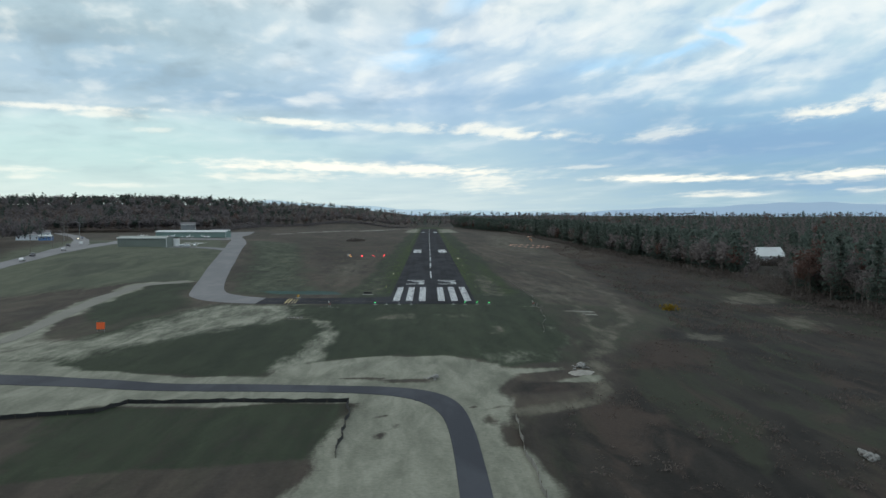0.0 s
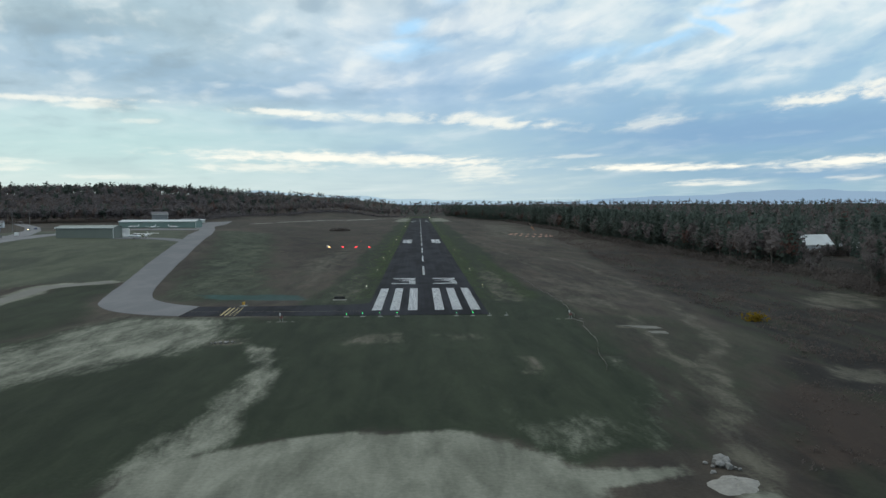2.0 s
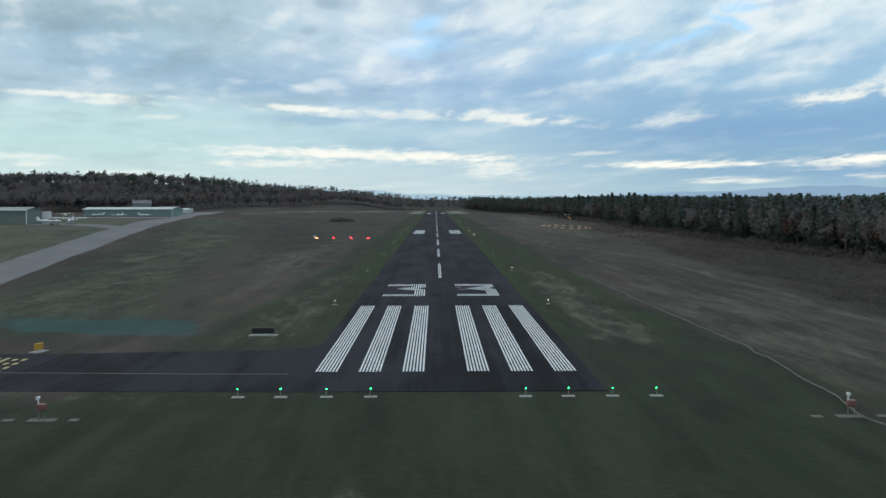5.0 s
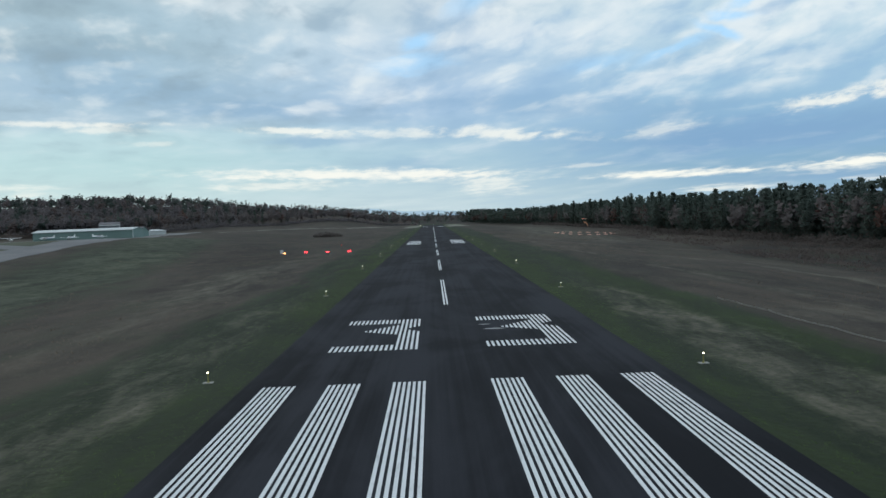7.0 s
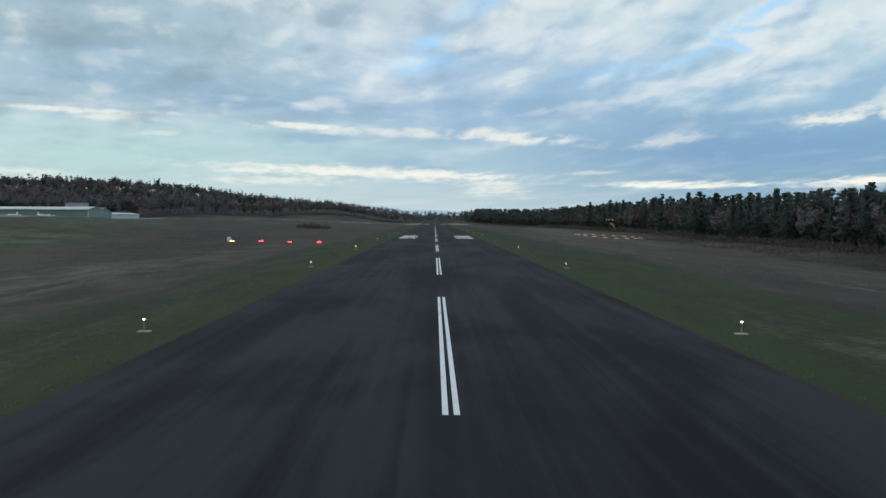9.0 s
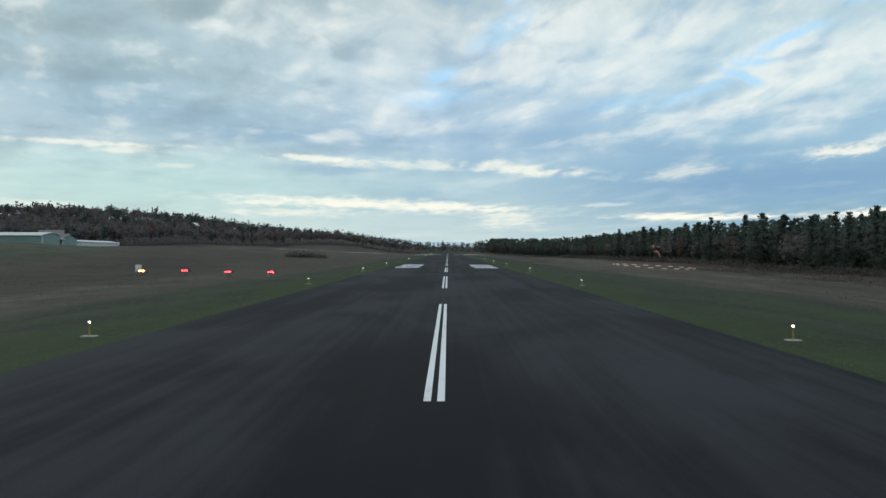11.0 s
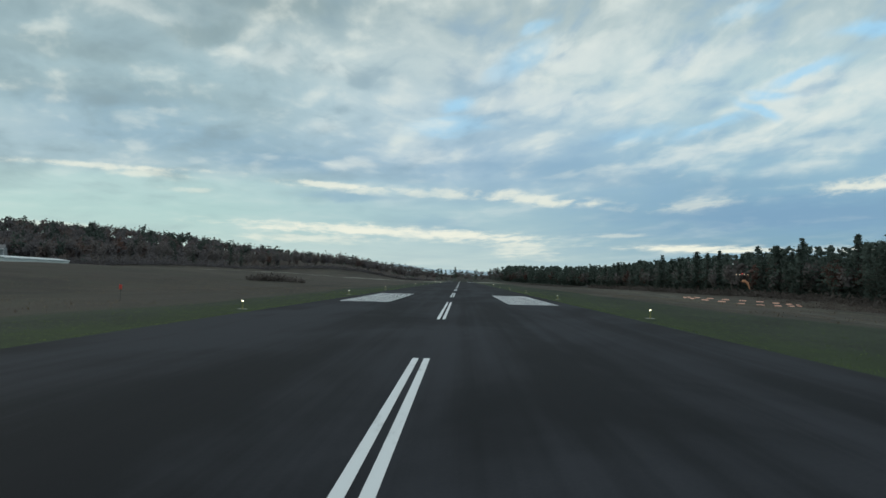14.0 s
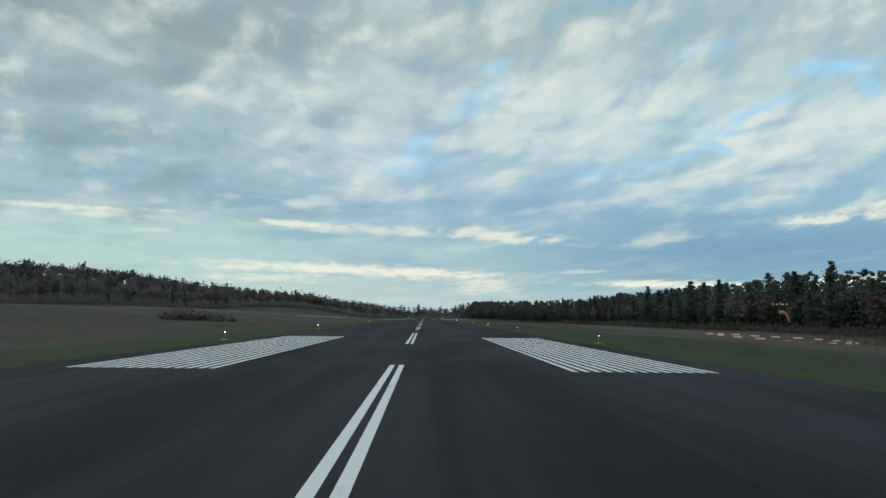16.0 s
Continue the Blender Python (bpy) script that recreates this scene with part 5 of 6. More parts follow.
POLE_WOOD = material("weathered_pole", (0.13, 0.115, 0.10), 0.9, 0.3, 4.0, 0.5, 0.2, 0.3)
pole_root = empty("utility_pole", Matrix(), "wooden utility pole beside the highway", "utility pole", "utility poles")
part("shaft", tube(bmesh.new(), (0, 0, -0.5), (0, 0, 11), 0.17, 0.11), POLE_WOOD, pole_root)
part("crossarm", box(bmesh.new(), -1.3, 1.3, -0.06, 0.06, 10.0, 10.15, 0.01), POLE_WOOD, pole_root)
for i, y in enumerate((60, 120, 180, 240, 300, 360, 420)):
    x = np.interp(y, [p[1] for p in HW], [p[0] for p in HW]) - 10
    m = pose(x, y, gz(x, y), 0, 0, 20)
    if i:
        copy_thing(pole_root, m)
    else:
        pole_root.matrix_basis = m


# ---------------------------------------------------------------- twin-armed lamp posts and a small sign by the highway
def lamp_post(m, first=None):
    if first is not None:
        return copy_thing(first, m)
    root = empty("street_lamp", m, "tall grey lamp post with two arms beside the highway", "street lamp", "street lamps by the highway")
    part("post", tube(bmesh.new(), (0, 0, -0.3), (0, 0, 13.0), 0.14, 0.09), GREY_STEEL, root)
    for s in (-1, 1):
        arm = part("arm", tube(bmesh.new(), (0, 0, 12.8), (s * 2.0, 0, 13.3), 0.06, 0.05), GREY_STEEL, root)
        part("lamp_head", box(bmesh.new(), s * 2.0 - 0.45, s * 2.0 + 0.45, -0.18, 0.18, 13.2, 13.42, 0.05), GREY_STEEL, arm)
    return root


post = lamp_post(pose(-268, 433, gz(-268, 433), 0, 0, 20))
lamp_post(pose(-258, 436, gz(-258, 436), 0, 0, 20), post)
board = empty("roadside_sign", pose(-193, 268, gz(-193, 268), 0, 0, 10), "small white roadside sign on two posts", "sign")
part("panel", box(bmesh.new(), -1.0, 1.0, -0.05, 0.05, 0.7, 2.2, 0.02), WHITE_STEEL, board)
for px in (-0.8, 0.8):
    part("post", tube(bmesh.new(), (px, 0.08, -0.3), (px, 0.08, 2.2), 0.05, 0.05), GREY_STEEL, board)

# ---------------------------------------------------------------- construction clutter south of the runway
BLACK_CLOTH = material("black_silt_cloth", (0.015, 0.016, 0.017), 0.9, 0.3, 3.0, 0.5, 0.3, 0.3)
GREY_CLOTH = material("pale_silt_cloth", (0.16, 0.16, 0.145), 0.9, 0.25, 3.0, 0.5, 0.3, 0.3)
STAKE = material("wooden_stake", (0.09, 0.075, 0.055), 0.9, 0.3, 5.0, 0.5, 0.2, 0.2)


def silt_fence(line, mat, height, label):
    rng = random.Random(11)
    root = empty("silt_fence", Matrix(), label, "silt fence")
    pts = []
    for (ax, ay), (bx, by) in zip(line, line[1:]):
        n = max(1, int(math.dist((ax, ay), (bx, by)) / 2.4))
        pts += [(ax + (bx - ax) * k / n + rng.uniform(-0.2, 0.2), ay + (by - ay) * k / n + rng.uniform(-0.2, 0.2)) for k in range(n)]
    pts.append(line[-1])
    for a, b in zip(pts, pts[1:]):
        bm = bmesh.new()
        sag = rng.uniform(0.05, 0.22) * min(1.0, height * 1.5)
        d = Vector((b[0] - a[0], b[1] - a[1]))
        side = Vector((-d.y, d.x)).normalized() * 0.015
        mid = ((a[0] + b[0]) / 2, (a[1] + b[1]) / 2)
        row = [(a, height), (mid, height - sag), (b, height)]
        rings = []
        for p, top in row:
            rings.append([bm.verts.new((p[0] + sgn * side.x, p[1] + sgn * side.y, gz(*p) + h)) for sgn, h in ((1, -0.1), (1, top), (-1, top), (-1, -0.1))])
        for r0, r1 in zip(rings, rings[1:]):
            for k in range(4):
                bm.faces.new((r0[k], r0[(k + 1) % 4], r1[(k + 1) % 4], r1[k]))
        bm.faces.new(rings[0]), bm.faces.new(rings[-1][::-1])
        part("cloth_panel", bm, mat, root)
    stake = None
    for p in pts:
        m = pose(p[0], p[1], gz(*p), rng.uniform(-4, 4), rng.uniform(-4, 4), rng.uniform(0, 90))
        if stake is None:
            stake = part("stake", box(bmesh.new(), -0.025, 0.025, -0.025, 0.025, -0.3, height + 0.12), STAKE, root, "", m)
        else:
            shared("stake", stake.data, root, m)
    return root


silt_fence([(-70, -141), (-46, -131), (-40, -129.5), (-38, -124.5), (-24, -124), (-11, -124.5), (-10.3, -130), (-9.8, -150)], BLACK_CLOTH, 0.55, "black silt fence round a patch of grass")
silt_fence([(9, -134), (8.6, -150), (8.8, -165), (10, -200)], GREY_CLOTH, 0.6, "pale silt fence along the edge of the sand")
silt_fence([(21.5, -60), (22.6, -53), (23.2, -46), (24.5, -40), (25.2, -33), (26.2, -19), (27, -14), (26, -10), (27, -4), (28, 12), (28.5, 30), (27.5, 60), (27, 93)], GREY_CLOTH, 0.14, "low sagging pale erosion tube in the grass")

ROCK = material("pale_rubble", (0.20, 0.20, 0.19), 0.95, 0.3, 2.5, 0.5, 0.25, 0.5)


def rubble(cx, cy, spread, count, big, label, seed):
    """A heap of broken rock: each stone its own lump."""
    rng = random.Random(seed)
    root = empty("rubble_heap", pose(cx, cy, gz(cx, cy)), label, "rubble heap")
    shapes = []
    for _ in range(5):
        bm = bmesh.new()
        bmesh.ops.create_icosphere(bm, subdivisions=1, radius=1.0)
        for v in bm.verts:
            v.co *= rng.uniform(0.65, 1.15)
            v.co.z *= 0.7
        me = bpy.data.meshes.new("stone")
        bm.to_mesh(me)
        bm.free()
        me.materials.append(ROCK)
        shapes.append(me)
    for _ in range(count):
        a, r = rng.uniform(0, 6.283), abs(rng.gauss(0, 0.45))
        s = big * rng.uniform(0.25, 1.0)
        x, y = spread[0] * r * math.cos(a), spread[1] * r * math.sin(a)
        z = gz(cx + x, cy + y) - gz(cx, cy) + max(0, 1 - r) * big * 0.7
        shared("stone", shapes[rng.randrange(5)], root, pose(x, y, z, rng.uniform(0, 60), rng.uniform(0, 60), rng.uniform(0, 360)) @ Matrix.Diagonal((s, s, s, 1)))
    return root


rubble(22.4, -99.5, (1.7, 2.4), 26, 0.55, "heap of grey broken rock beside the dirt track", 3)


def gravel_pile(cx, cy, rx, ry, height, label):
    """A low spread of pale gravel with an uneven rim."""
    rng = random.Random(17)
    bm = bmesh.new()
    rings = []
    for f in (1.0, 0.8, 0.55, 0.25):
        ring = []
        for k in range(20):
            a = 2 * math.pi * k / 20
            r_ = f * (1 + 0.16 * math.sin(2 * a + 0.7) + 0.1 * math.sin(5 * a)) + rng.uniform(-0.05, 0.05)
            x, y = cx + rx * r_ * math.cos(a), cy + ry * r_ * math.sin(a)
            ring.append(bm.verts.new((x, y, gz(x, y) - 0.08 + height * (1 - f) ** 0.6 * rng.uniform(0.7, 1.15))))
        rings.append(ring)
    for r0, r1 in zip(rings, rings[1:]):
        for k in range(20):
            bm.faces.new((r0[k], r0[(k + 1) % 20], r1[(k + 1) % 20], r1[k]))
    bm.faces.new(rings[-1])
    return tagged(part("gravel_pile", bm, PALE_GRAVEL), label, "gravel pile")


PALE_GRAVEL = material("pale_gravel", (0.21, 0.207, 0.185), 0.95, 0.4, 3.0, 0.6, 0.3, 0.6)
gravel_pile(21.4, -104.8, 1.9, 2.6, 0.5, "low spread pile of pale gravel beside the track")
rubble(42, -149, (1.5, 2.6), 20, 0.5, "scatter of white stones in dark brush", 12)
rubble(0.2, -108.5, (1.8, 1.4), 16, 0.5, "small heap of pale rubble on the sand", 5)
rubble(-31, -34, (3.5, 2.0), 14, 0.35, "scatter of pale stones on bare soil", 8)

ORANGE_SIGN = material("orange_sign_sheet", (0.80, 0.13, 0.03), 0.6, 0.06, 3.0, 0.5, 0.06, 0.03)
sign_root = empty("work_sign", pose(-66.6, -54, gz(-66.6, -54), 0, 0, 15), "orange work sign on a stand beside the path", "work sign")
part("sheet", box(bmesh.new(), -0.8, 0.8, -0.02, 0.02, 0.5, 1.9, 0.01), ORANGE_SIGN, sign_root, "plain orange sheet")
for s in (-0.7, 0.7):
    part("leg", tube(bmesh.new(), (s, 0.04, -0.1), (s, 0.04, 2.1), 0.03, 0.03), GREY_STEEL, sign_root)
    part("brace", tube(bmesh.new(), (s, 0.05, 1.2), (s, 0.9, -0.05), 0.025, 0.025), GREY_STEEL, sign_root)

# ---------------------------------------------------------------- trees
RNG = np.random.default_rng(7)


def cards(centres, sizes, flat, rng, long=1.0):
    """One small four-cornered leaf mass for each centre, turned at random; flat: how far they lie level."""
    n = len(centres)
    a = rng.normal(size=(n, 3))
    a[:, 2] *= 1 - flat
    a /= np.linalg.norm(a, axis=1, keepdims=True)
    b = np.cross(a, rng.normal(size=(n, 3)) * np.array([1, 1, 1 + 0.0]))
    b /= np.linalg.norm(b, axis=1, keepdims=True) + 1e-9
    a, b = a * (sizes * long)[:, None], b * (sizes / long)[:, None]
    jig = lambda: rng.uniform(0.55, 1.1, size=(n, 1))
    v = np.stack([centres - a * jig(), centres - b * jig(), centres + a * jig(), centres + b * jig()], 1)
    return v.reshape(-1, 3), np.arange(4 * n).reshape(n, 4)


def crown_normals(verts, centre, squat=0.7, up=0.35):
    """The way out of a crown at each leaf, the same for its four corners."""
    c = np.repeat(verts.reshape(-1, 4, 3).mean(1), 4, axis=0) - centre
    c[:, 2] *= squat
    c /= np.linalg.norm(c, axis=1, keepdims=True) + 1e-9
    c[:, 2] += up
    return c / (np.linalg.norm(c, axis=1, keepdims=True) + 1e-9)


def limb(a, b, ra, rb, sides=4):
    a, b = np.array(a, float), np.array(b, float)
    d = (b - a) / (np.linalg.norm(b - a) + 1e-9)
    u = np.cross(d, [0.3, 0.9, 0.2])
    u /= np.linalg.norm(u)
    v = np.cross(d, u)
    ang = 2 * np.pi * np.arange(sides) / sides
    ring = np.cos(ang)[:, None] * u + np.sin(ang)[:, None] * v
    verts = np.concatenate([a + ring * ra, b + ring * rb])
    faces = np.array([[i, (i + 1) % sides, sides + (i + 1) % sides, sides + i] for i in range(sides)])
    return verts, faces


def joined(pieces):
    verts, faces, n = [], [], 0
    for v, f in pieces:
        verts.append(v)
        faces.append(f + n)
        n += len(v)
    return np.concatenate(verts), np.concatenate(faces)


def pine_arrays(rng, full):
    """A ragged white pine, one metre high in plan units of its height: wood and needles."""
    H = 1.0
    bare = rng.uniform(0.04, 0.2)
    wide = rng.uniform(0.23, 0.33)
    wood = [limb((0, 0, -0.03), (rng.normal() * 0.01, rng.normal() * 0.01, 0.97), 0.016, 0.003, 5)]
    cs, sz = [], []
    whorls = 24 if full else 10
    for k in range(whorls):
        h = bare + (1 - bare) * (k + rng.uniform(0, 0.6)) / whorls
        f = (h - bare) / (1 - bare)
        reach = wide * (1 - f) ** 0.8 * (0.6 + 0.4 * min(1, f * 4)) * rng.uniform(0.7, 1.2) + 0.008
        for j in range(6 if full else 3):
            if rng.random() < 0.14:
                continue
            ang = rng.uniform(0, 6.283)
            r = reach * rng.uniform(0.35, 1.2)
            tip = np.array([r * np.cos(ang), r * np.sin(ang), h + r * rng.uniform(-0.12, 0.16)])
            if full:
                wood.append(limb((0, 0, h), tip * [0.9, 0.9, 1], 0.005, 0.0015, 3))
            m = 12 if full else 4
            t = rng.uniform(0.08, 1.05, m)
            base = np.array([0, 0, h])
            c = base + (tip - base) * t[:, None] + rng.normal(size=(m, 3)) * [0.018, 0.018, 0.010]
            cs.append(c)
            sz.append(rng.uniform(0.010, 0.021, m) * (1.08 if full else 2.4))
    top = np.array([[rng.normal() * 0.006, rng.normal() * 0.006, z] for z in np.linspace(0.86, 1.0, 9)])
    cs.append(top)
    sz.append(np.linspace(0.018, 0.008, 9))
    return joined(wood), cards(np.concatenate(cs), np.concatenate(sz), 0.5 if full else 0.2, rng, 1.4 if full else 1.2)


def bare_arrays(rng, full, leafy=False):
    """A leafless broad tree: trunk, limbs and a cloud of fine twigs."""
    fork = rng.uniform(0.22, 0.42)
    wood = [limb((0, 0, -0.03), (0, 0, fork), 0.016, 0.011, 5)]
    cs, sz = [], []
    twig_pieces = []
    arms = 8 if full else 6
    wide = rng.uniform(0.17, 0.27)
    for k in range(arms):
        ang = 6.283 * (k + rng.uniform(-0.3, 0.3)) / arms
        r = wide * rng.uniform(0.3, 1.0)
        z = rng.uniform(0.68, 0.98) if r < 0.6 * wide else rng.uniform(0.52, 0.86)
        start = np.array([0, 0, fork * rng.uniform(0.75, 1.0)])
        knee = np.array([r * 0.55 * np.cos(ang), r * 0.55 * np.sin(ang), fork + (z - fork) * 0.45])
        tip = np.array([r * np.cos(ang), r * np.sin(ang), z])
        wood.append(limb(start, knee, 0.009, 0.006, 4))
        wood.append(limb(knee, tip, 0.006, 0.0015, 3))
        m = 66 if full else 12
        t = rng.uniform(0.0, 1.1, m)
        c = knee + (tip - knee) * t[:, None] + rng.normal(size=(m, 3)) * [0.045, 0.045, 0.05]
        cs.append(c)
        sz.append(rng.uniform(0.018, 0.042, m) * (0.82 if full else 2.0))
    return joined(wood), cards(np.concatenate(cs), np.concatenate(sz), 0.0, rng, 1.2 if leafy else (2.2 if full else 1.25))


def in_woods(x, y):
    right = (x > np.interp(y, *RIGHT_EDGE)) & (y < 1360)
    ahead = np.maximum(243.0 - y, 1.0)
    house_gap = (np.hypot((x - 184) / 17, (y - 244) / 14) < 1) | (x > 174 - ahead * 0.445) & (x < 191 - ahead * 0.375) & (y < 243) & (y > 60)
    right &= ~house_gap
    left = (x < np.interp(y, *LEFT_EDGE)) & (y > 640) & (y < 1360)
    left &= ~((np.abs(x + 285) < 24) & (np.abs(y - 842) < 16))
    road = (x < np.interp(y, *ROAD_EDGE)) & (y > 20) & (y <= 700)
    road &= ~((x > -325) & (y > 395) & (y < 452)) & ~((x > -350) & (y > 520) & (y < 562))
    return right | left | road | (y >= 1360)


def tree_thing(kind, seed, label):
    rng = np.random.default_rng(seed)
    (wv, wf), (cv, cf) = pine_arrays(rng, True) if kind == "pine" else bare_arrays(rng, True, kind == "rusty")
    bark, leaf = {"pine": (BARK, PINE), "bare": (PALE_BARK, TWIGS), "rusty": (BARK, RUSTY)}[kind]
    root = empty({"pine": "pine_tree", "bare": "bare_tree", "rusty": "oak_tree"}[kind], Matrix(), label, "tree", "trees at the edge of the woods")
    shared("trunk", mesh_of("trunk", wv.tolist(), wf.tolist(), bark), root)
    shared("crown", leaf_mesh("crown", cv, cf, leaf, crown_normals(cv, (0, 0, 0.45))), root)
    return root


def plant(models, spots):
    """Sets the models, and copies of them, on the given spots (x, y, height)."""
    used = set()
    rng = random.Random(21)
    for x, y, h, pick in spots:
        ob = models[pick]
        m = pose(x, y, gz(x, y) - 0.1, rng.uniform(-2, 2), rng.uniform(-2, 2), rng.uniform(0, 360))
        s = (h * rng.uniform(0.9, 1.15),) * 2 + (h,)
        made = ob if pick not in used else copy_thing(ob, m)
        used.add(pick)
        made.matrix_basis = m @ Matrix.Diagonal((*s, 1))


models = [tree_thing("pine", 100 + k, "tall dark white pine at the edge of the woods") for k in range(7)]
models += [tree_thing("bare", 200 + k, "leafless grey-brown tree at the edge of the woods") for k in range(6)]
models += [tree_thing("rusty", 300 + k, "oak with rusty brown leaves at the edge of the woods") for k in range(2)]
r = random.Random(4)
front = []
for y in np.arange(-80, 1000, 3.6):
    x = float(np.interp(y, *RIGHT_EDGE)) + r.uniform(0, 14)
    if not in_woods(np.array(x + 6), np.array(y)):
        continue
    kind = r.random()
    pine_zone = 0.72 if y > 260 else (0.42 if y > 120 else 0.22)
    pick = r.randrange(7) if kind < pine_zone else (7 + r.randrange(6) if kind < 0.94 else 13 + r.randrange(2))
    low = 0.92 if y < 330 else 0.94
    front.append((x, y + r.uniform(-1.5, 1.5), low * (r.uniform(13, 22.5) if pick < 7 else r.uniform(10, 18.5)), pick))
front += [(186, 226, 17.0, 4), (118, 44, 19.5, 13), (119, 24, 21.5, 3), (183, 226, 9.5, 2), (197, 229, 16.0, 1)]
front += [(169 + 2.6 * k + r.uniform(-1, 1), 222 + r.uniform(-9, 7), r.uniform(5.2, 6.8), 7 + r.randrange(6)) for k in range(9)]
front += [(171 + 2.9 * k + r.uniform(-1, 1), 228 + r.uniform(-4, 6), r.uniform(4.6, 6.2), r.randrange(7)) for k in range(8)]
front += [(124 + 5 * k + r.uniform(-2, 2), 110 + 14 * k + r.uniform(-5, 5), r.uniform(5, 7.5), 7 + r.randrange(6)) for k in range(7)]
for y in np.arange(735, 1340, 7.5):
    x = float(np.interp(y, *LEFT_EDGE)) - r.uniform(0, 8)
    kind = r.random()
    pick = r.randrange(7) if kind < 0.1 else (7 + r.randrange(6) if kind < 0.92 else 13 + r.randrange(2))
    front.append((x, y, r.uniform(13, 18), pick))
plant(models, front)


def woods(name, kind, mat, label, share, seed):
    """All the trees behind the edge as one mass: small models set out many times, coarser with distance."""
    rng = np.random.default_rng(seed)
    small = [pine_arrays(rng, False) if kind == "pine" else bare_arrays(rng, False, kind == "rusty") for _ in range(8)]
    d = np.concatenate([np.exp(rng.uniform(np.log(190), np.log(1500), 25000)), np.exp(rng.uniform(np.log(1300), np.log(4000), 8000))])
    a = rng.uniform(-0.62, 0.62, len(d)) - 0.02
    x, y = d * np.sin(a), d * np.cos(a) - 150
    # a dense belt just behind the edge
    by = rng.uniform(20, 1300, 7800)
    bx = np.interp(by, *RIGHT_EDGE) + 4 + np.abs(rng.normal(size=7800)) * 14
    x, y, d = np.concatenate([x, bx]), np.concatenate([y, by]), np.concatenate([d, np.full(7800, 500.0)])
    # the foot of the hill
    fx = rng.uniform(-620, -225, 1500)
    fy = np.interp(fx, LEFT_EDGE[1][:3], LEFT_EDGE[0][:3]) + 2 + np.abs(rng.normal(size=1500)) * 22
    x, y, d = np.concatenate([fx, x]), np.concatenate([fy, y]), np.concatenate([np.full(1500, 800.0), d])
    left_side = (x < -30) & (y < 1500)
    part_share = np.where(left_side, share[1], share[0])
    belt = (np.arange(len(x)) >= len(x) - 7800) & (y > 240)
    part_share = part_share * np.where(belt, {"pine_woods": 2.1, "bare_woods": 0.3}.get(name, 1.0), 1.0)
    deep = (x > np.interp(y, *RIGHT_EDGE) + 45) & (y < 1300)
    keep = in_woods(x, y) & (rng.random(len(d)) < part_share * np.where(deep, 0.6, 1.0))
    z = ground_z(x, y)
    if name == "hill_pines":
        keep &= (z > 15 + 6 * ripple(x * 0.9, y * 0.5)) | (rng.random(len(d)) < 0.25)
    x, y, d, z = x[keep], y[keep], d[keep], z[keep]
    h = rng.uniform(12.0, 19.0, len(x)) * (1.1 if kind == "pine" else 0.88) * np.where((x > 60) & (y < 1000), np.where(y < 330, 0.97, 0.96), 1.0)
    if name == "hill_pines":
        h = h * np.where(rng.random(len(x)) < 0.3, 1.2, 1.0)
    fat = np.maximum(1.0, (d / 800) ** 0.4)
    out, ways = [], []
    pick = rng.integers(0, 8, len(x))
    for k, ((wv, wf), (cv, cf)) in enumerate(small):
        idx = np.nonzero(pick == k)[0]
        if not len(idx):
            continue
        turn = rng.uniform(0, 6.283, len(idx))
        c, s = np.cos(turn)[:, None], np.sin(turn)[:, None]
        w_ = (h[idx] * fat[idx])[:, None]
        vx = (cv[:, 0] * c - cv[:, 1] * s) * w_ + x[idx][:, None]
        vy = (cv[:, 0] * s + cv[:, 1] * c) * w_ + y[idx][:, None]
        vz = cv[:, 2] * h[idx][:, None] + z[idx][:, None] - 0.2
        v = np.stack([vx, vy, vz], -1).reshape(-1, 3)
        f = (cf[None] + (np.arange(len(idx)) * len(cv))[:, None, None]).reshape(-1, 4)
        o = crown_normals(cv, (0, 0, 0.45))
        ways.append(np.stack([o[:, 0] * c - o[:, 1] * s, o[:, 0] * s + o[:, 1] * c, np.broadcast_to(o[:, 2], (len(idx), len(o)))], -1).reshape(-1, 3))
        out.append((v, f))
    v, f = joined(out)
    me = leaf_mesh(name, v, f, mat, np.concatenate(ways).astype(np.float32))
    return tagged(new(name, me), label, "woods", kind="stuff")


woods("pine_woods", "pine", PINE, "dark green pine woods", (0.15, 0.01), 31)
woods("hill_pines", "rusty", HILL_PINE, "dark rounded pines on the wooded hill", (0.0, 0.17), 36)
woods("bare_woods", "bare", TWIGS, "leafless grey-brown woods", (0.19, 0.0), 32)
woods("oak_woods", "rusty", RUSTY, "woods with rusty brown autumn leaves", (0.02, 0.0), 33)
woods("hill_woods", "bare", HAZED_TWIGS, "leafless woods on the hill, greyed by painted haze", (0.0, 0.30), 34)
woods("hill_oaks", "rusty", HAZED_OAK, "brown autumn oaks on the hill, dulled by painted haze", (0.0, 0.10), 35)

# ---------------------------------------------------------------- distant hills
# aerial haze on both ridges is put in as a blue emission
HILLS = material("haze_glow_hills", (0.05, 0.06, 0.08), 1.0, 0.1, 0.01, 0.003, 0.2, 0.0, 0.0, ((0.25, 0.37, 0.50), 0.85))
FAR_HILLS = material("haze_glow_mountains", (0.06, 0.08, 0.10), 1.0, 0.1, 0.01, 0.003, 0.2, 0.0, 0.0, ((0.37, 0.50, 0.58), 0.85))


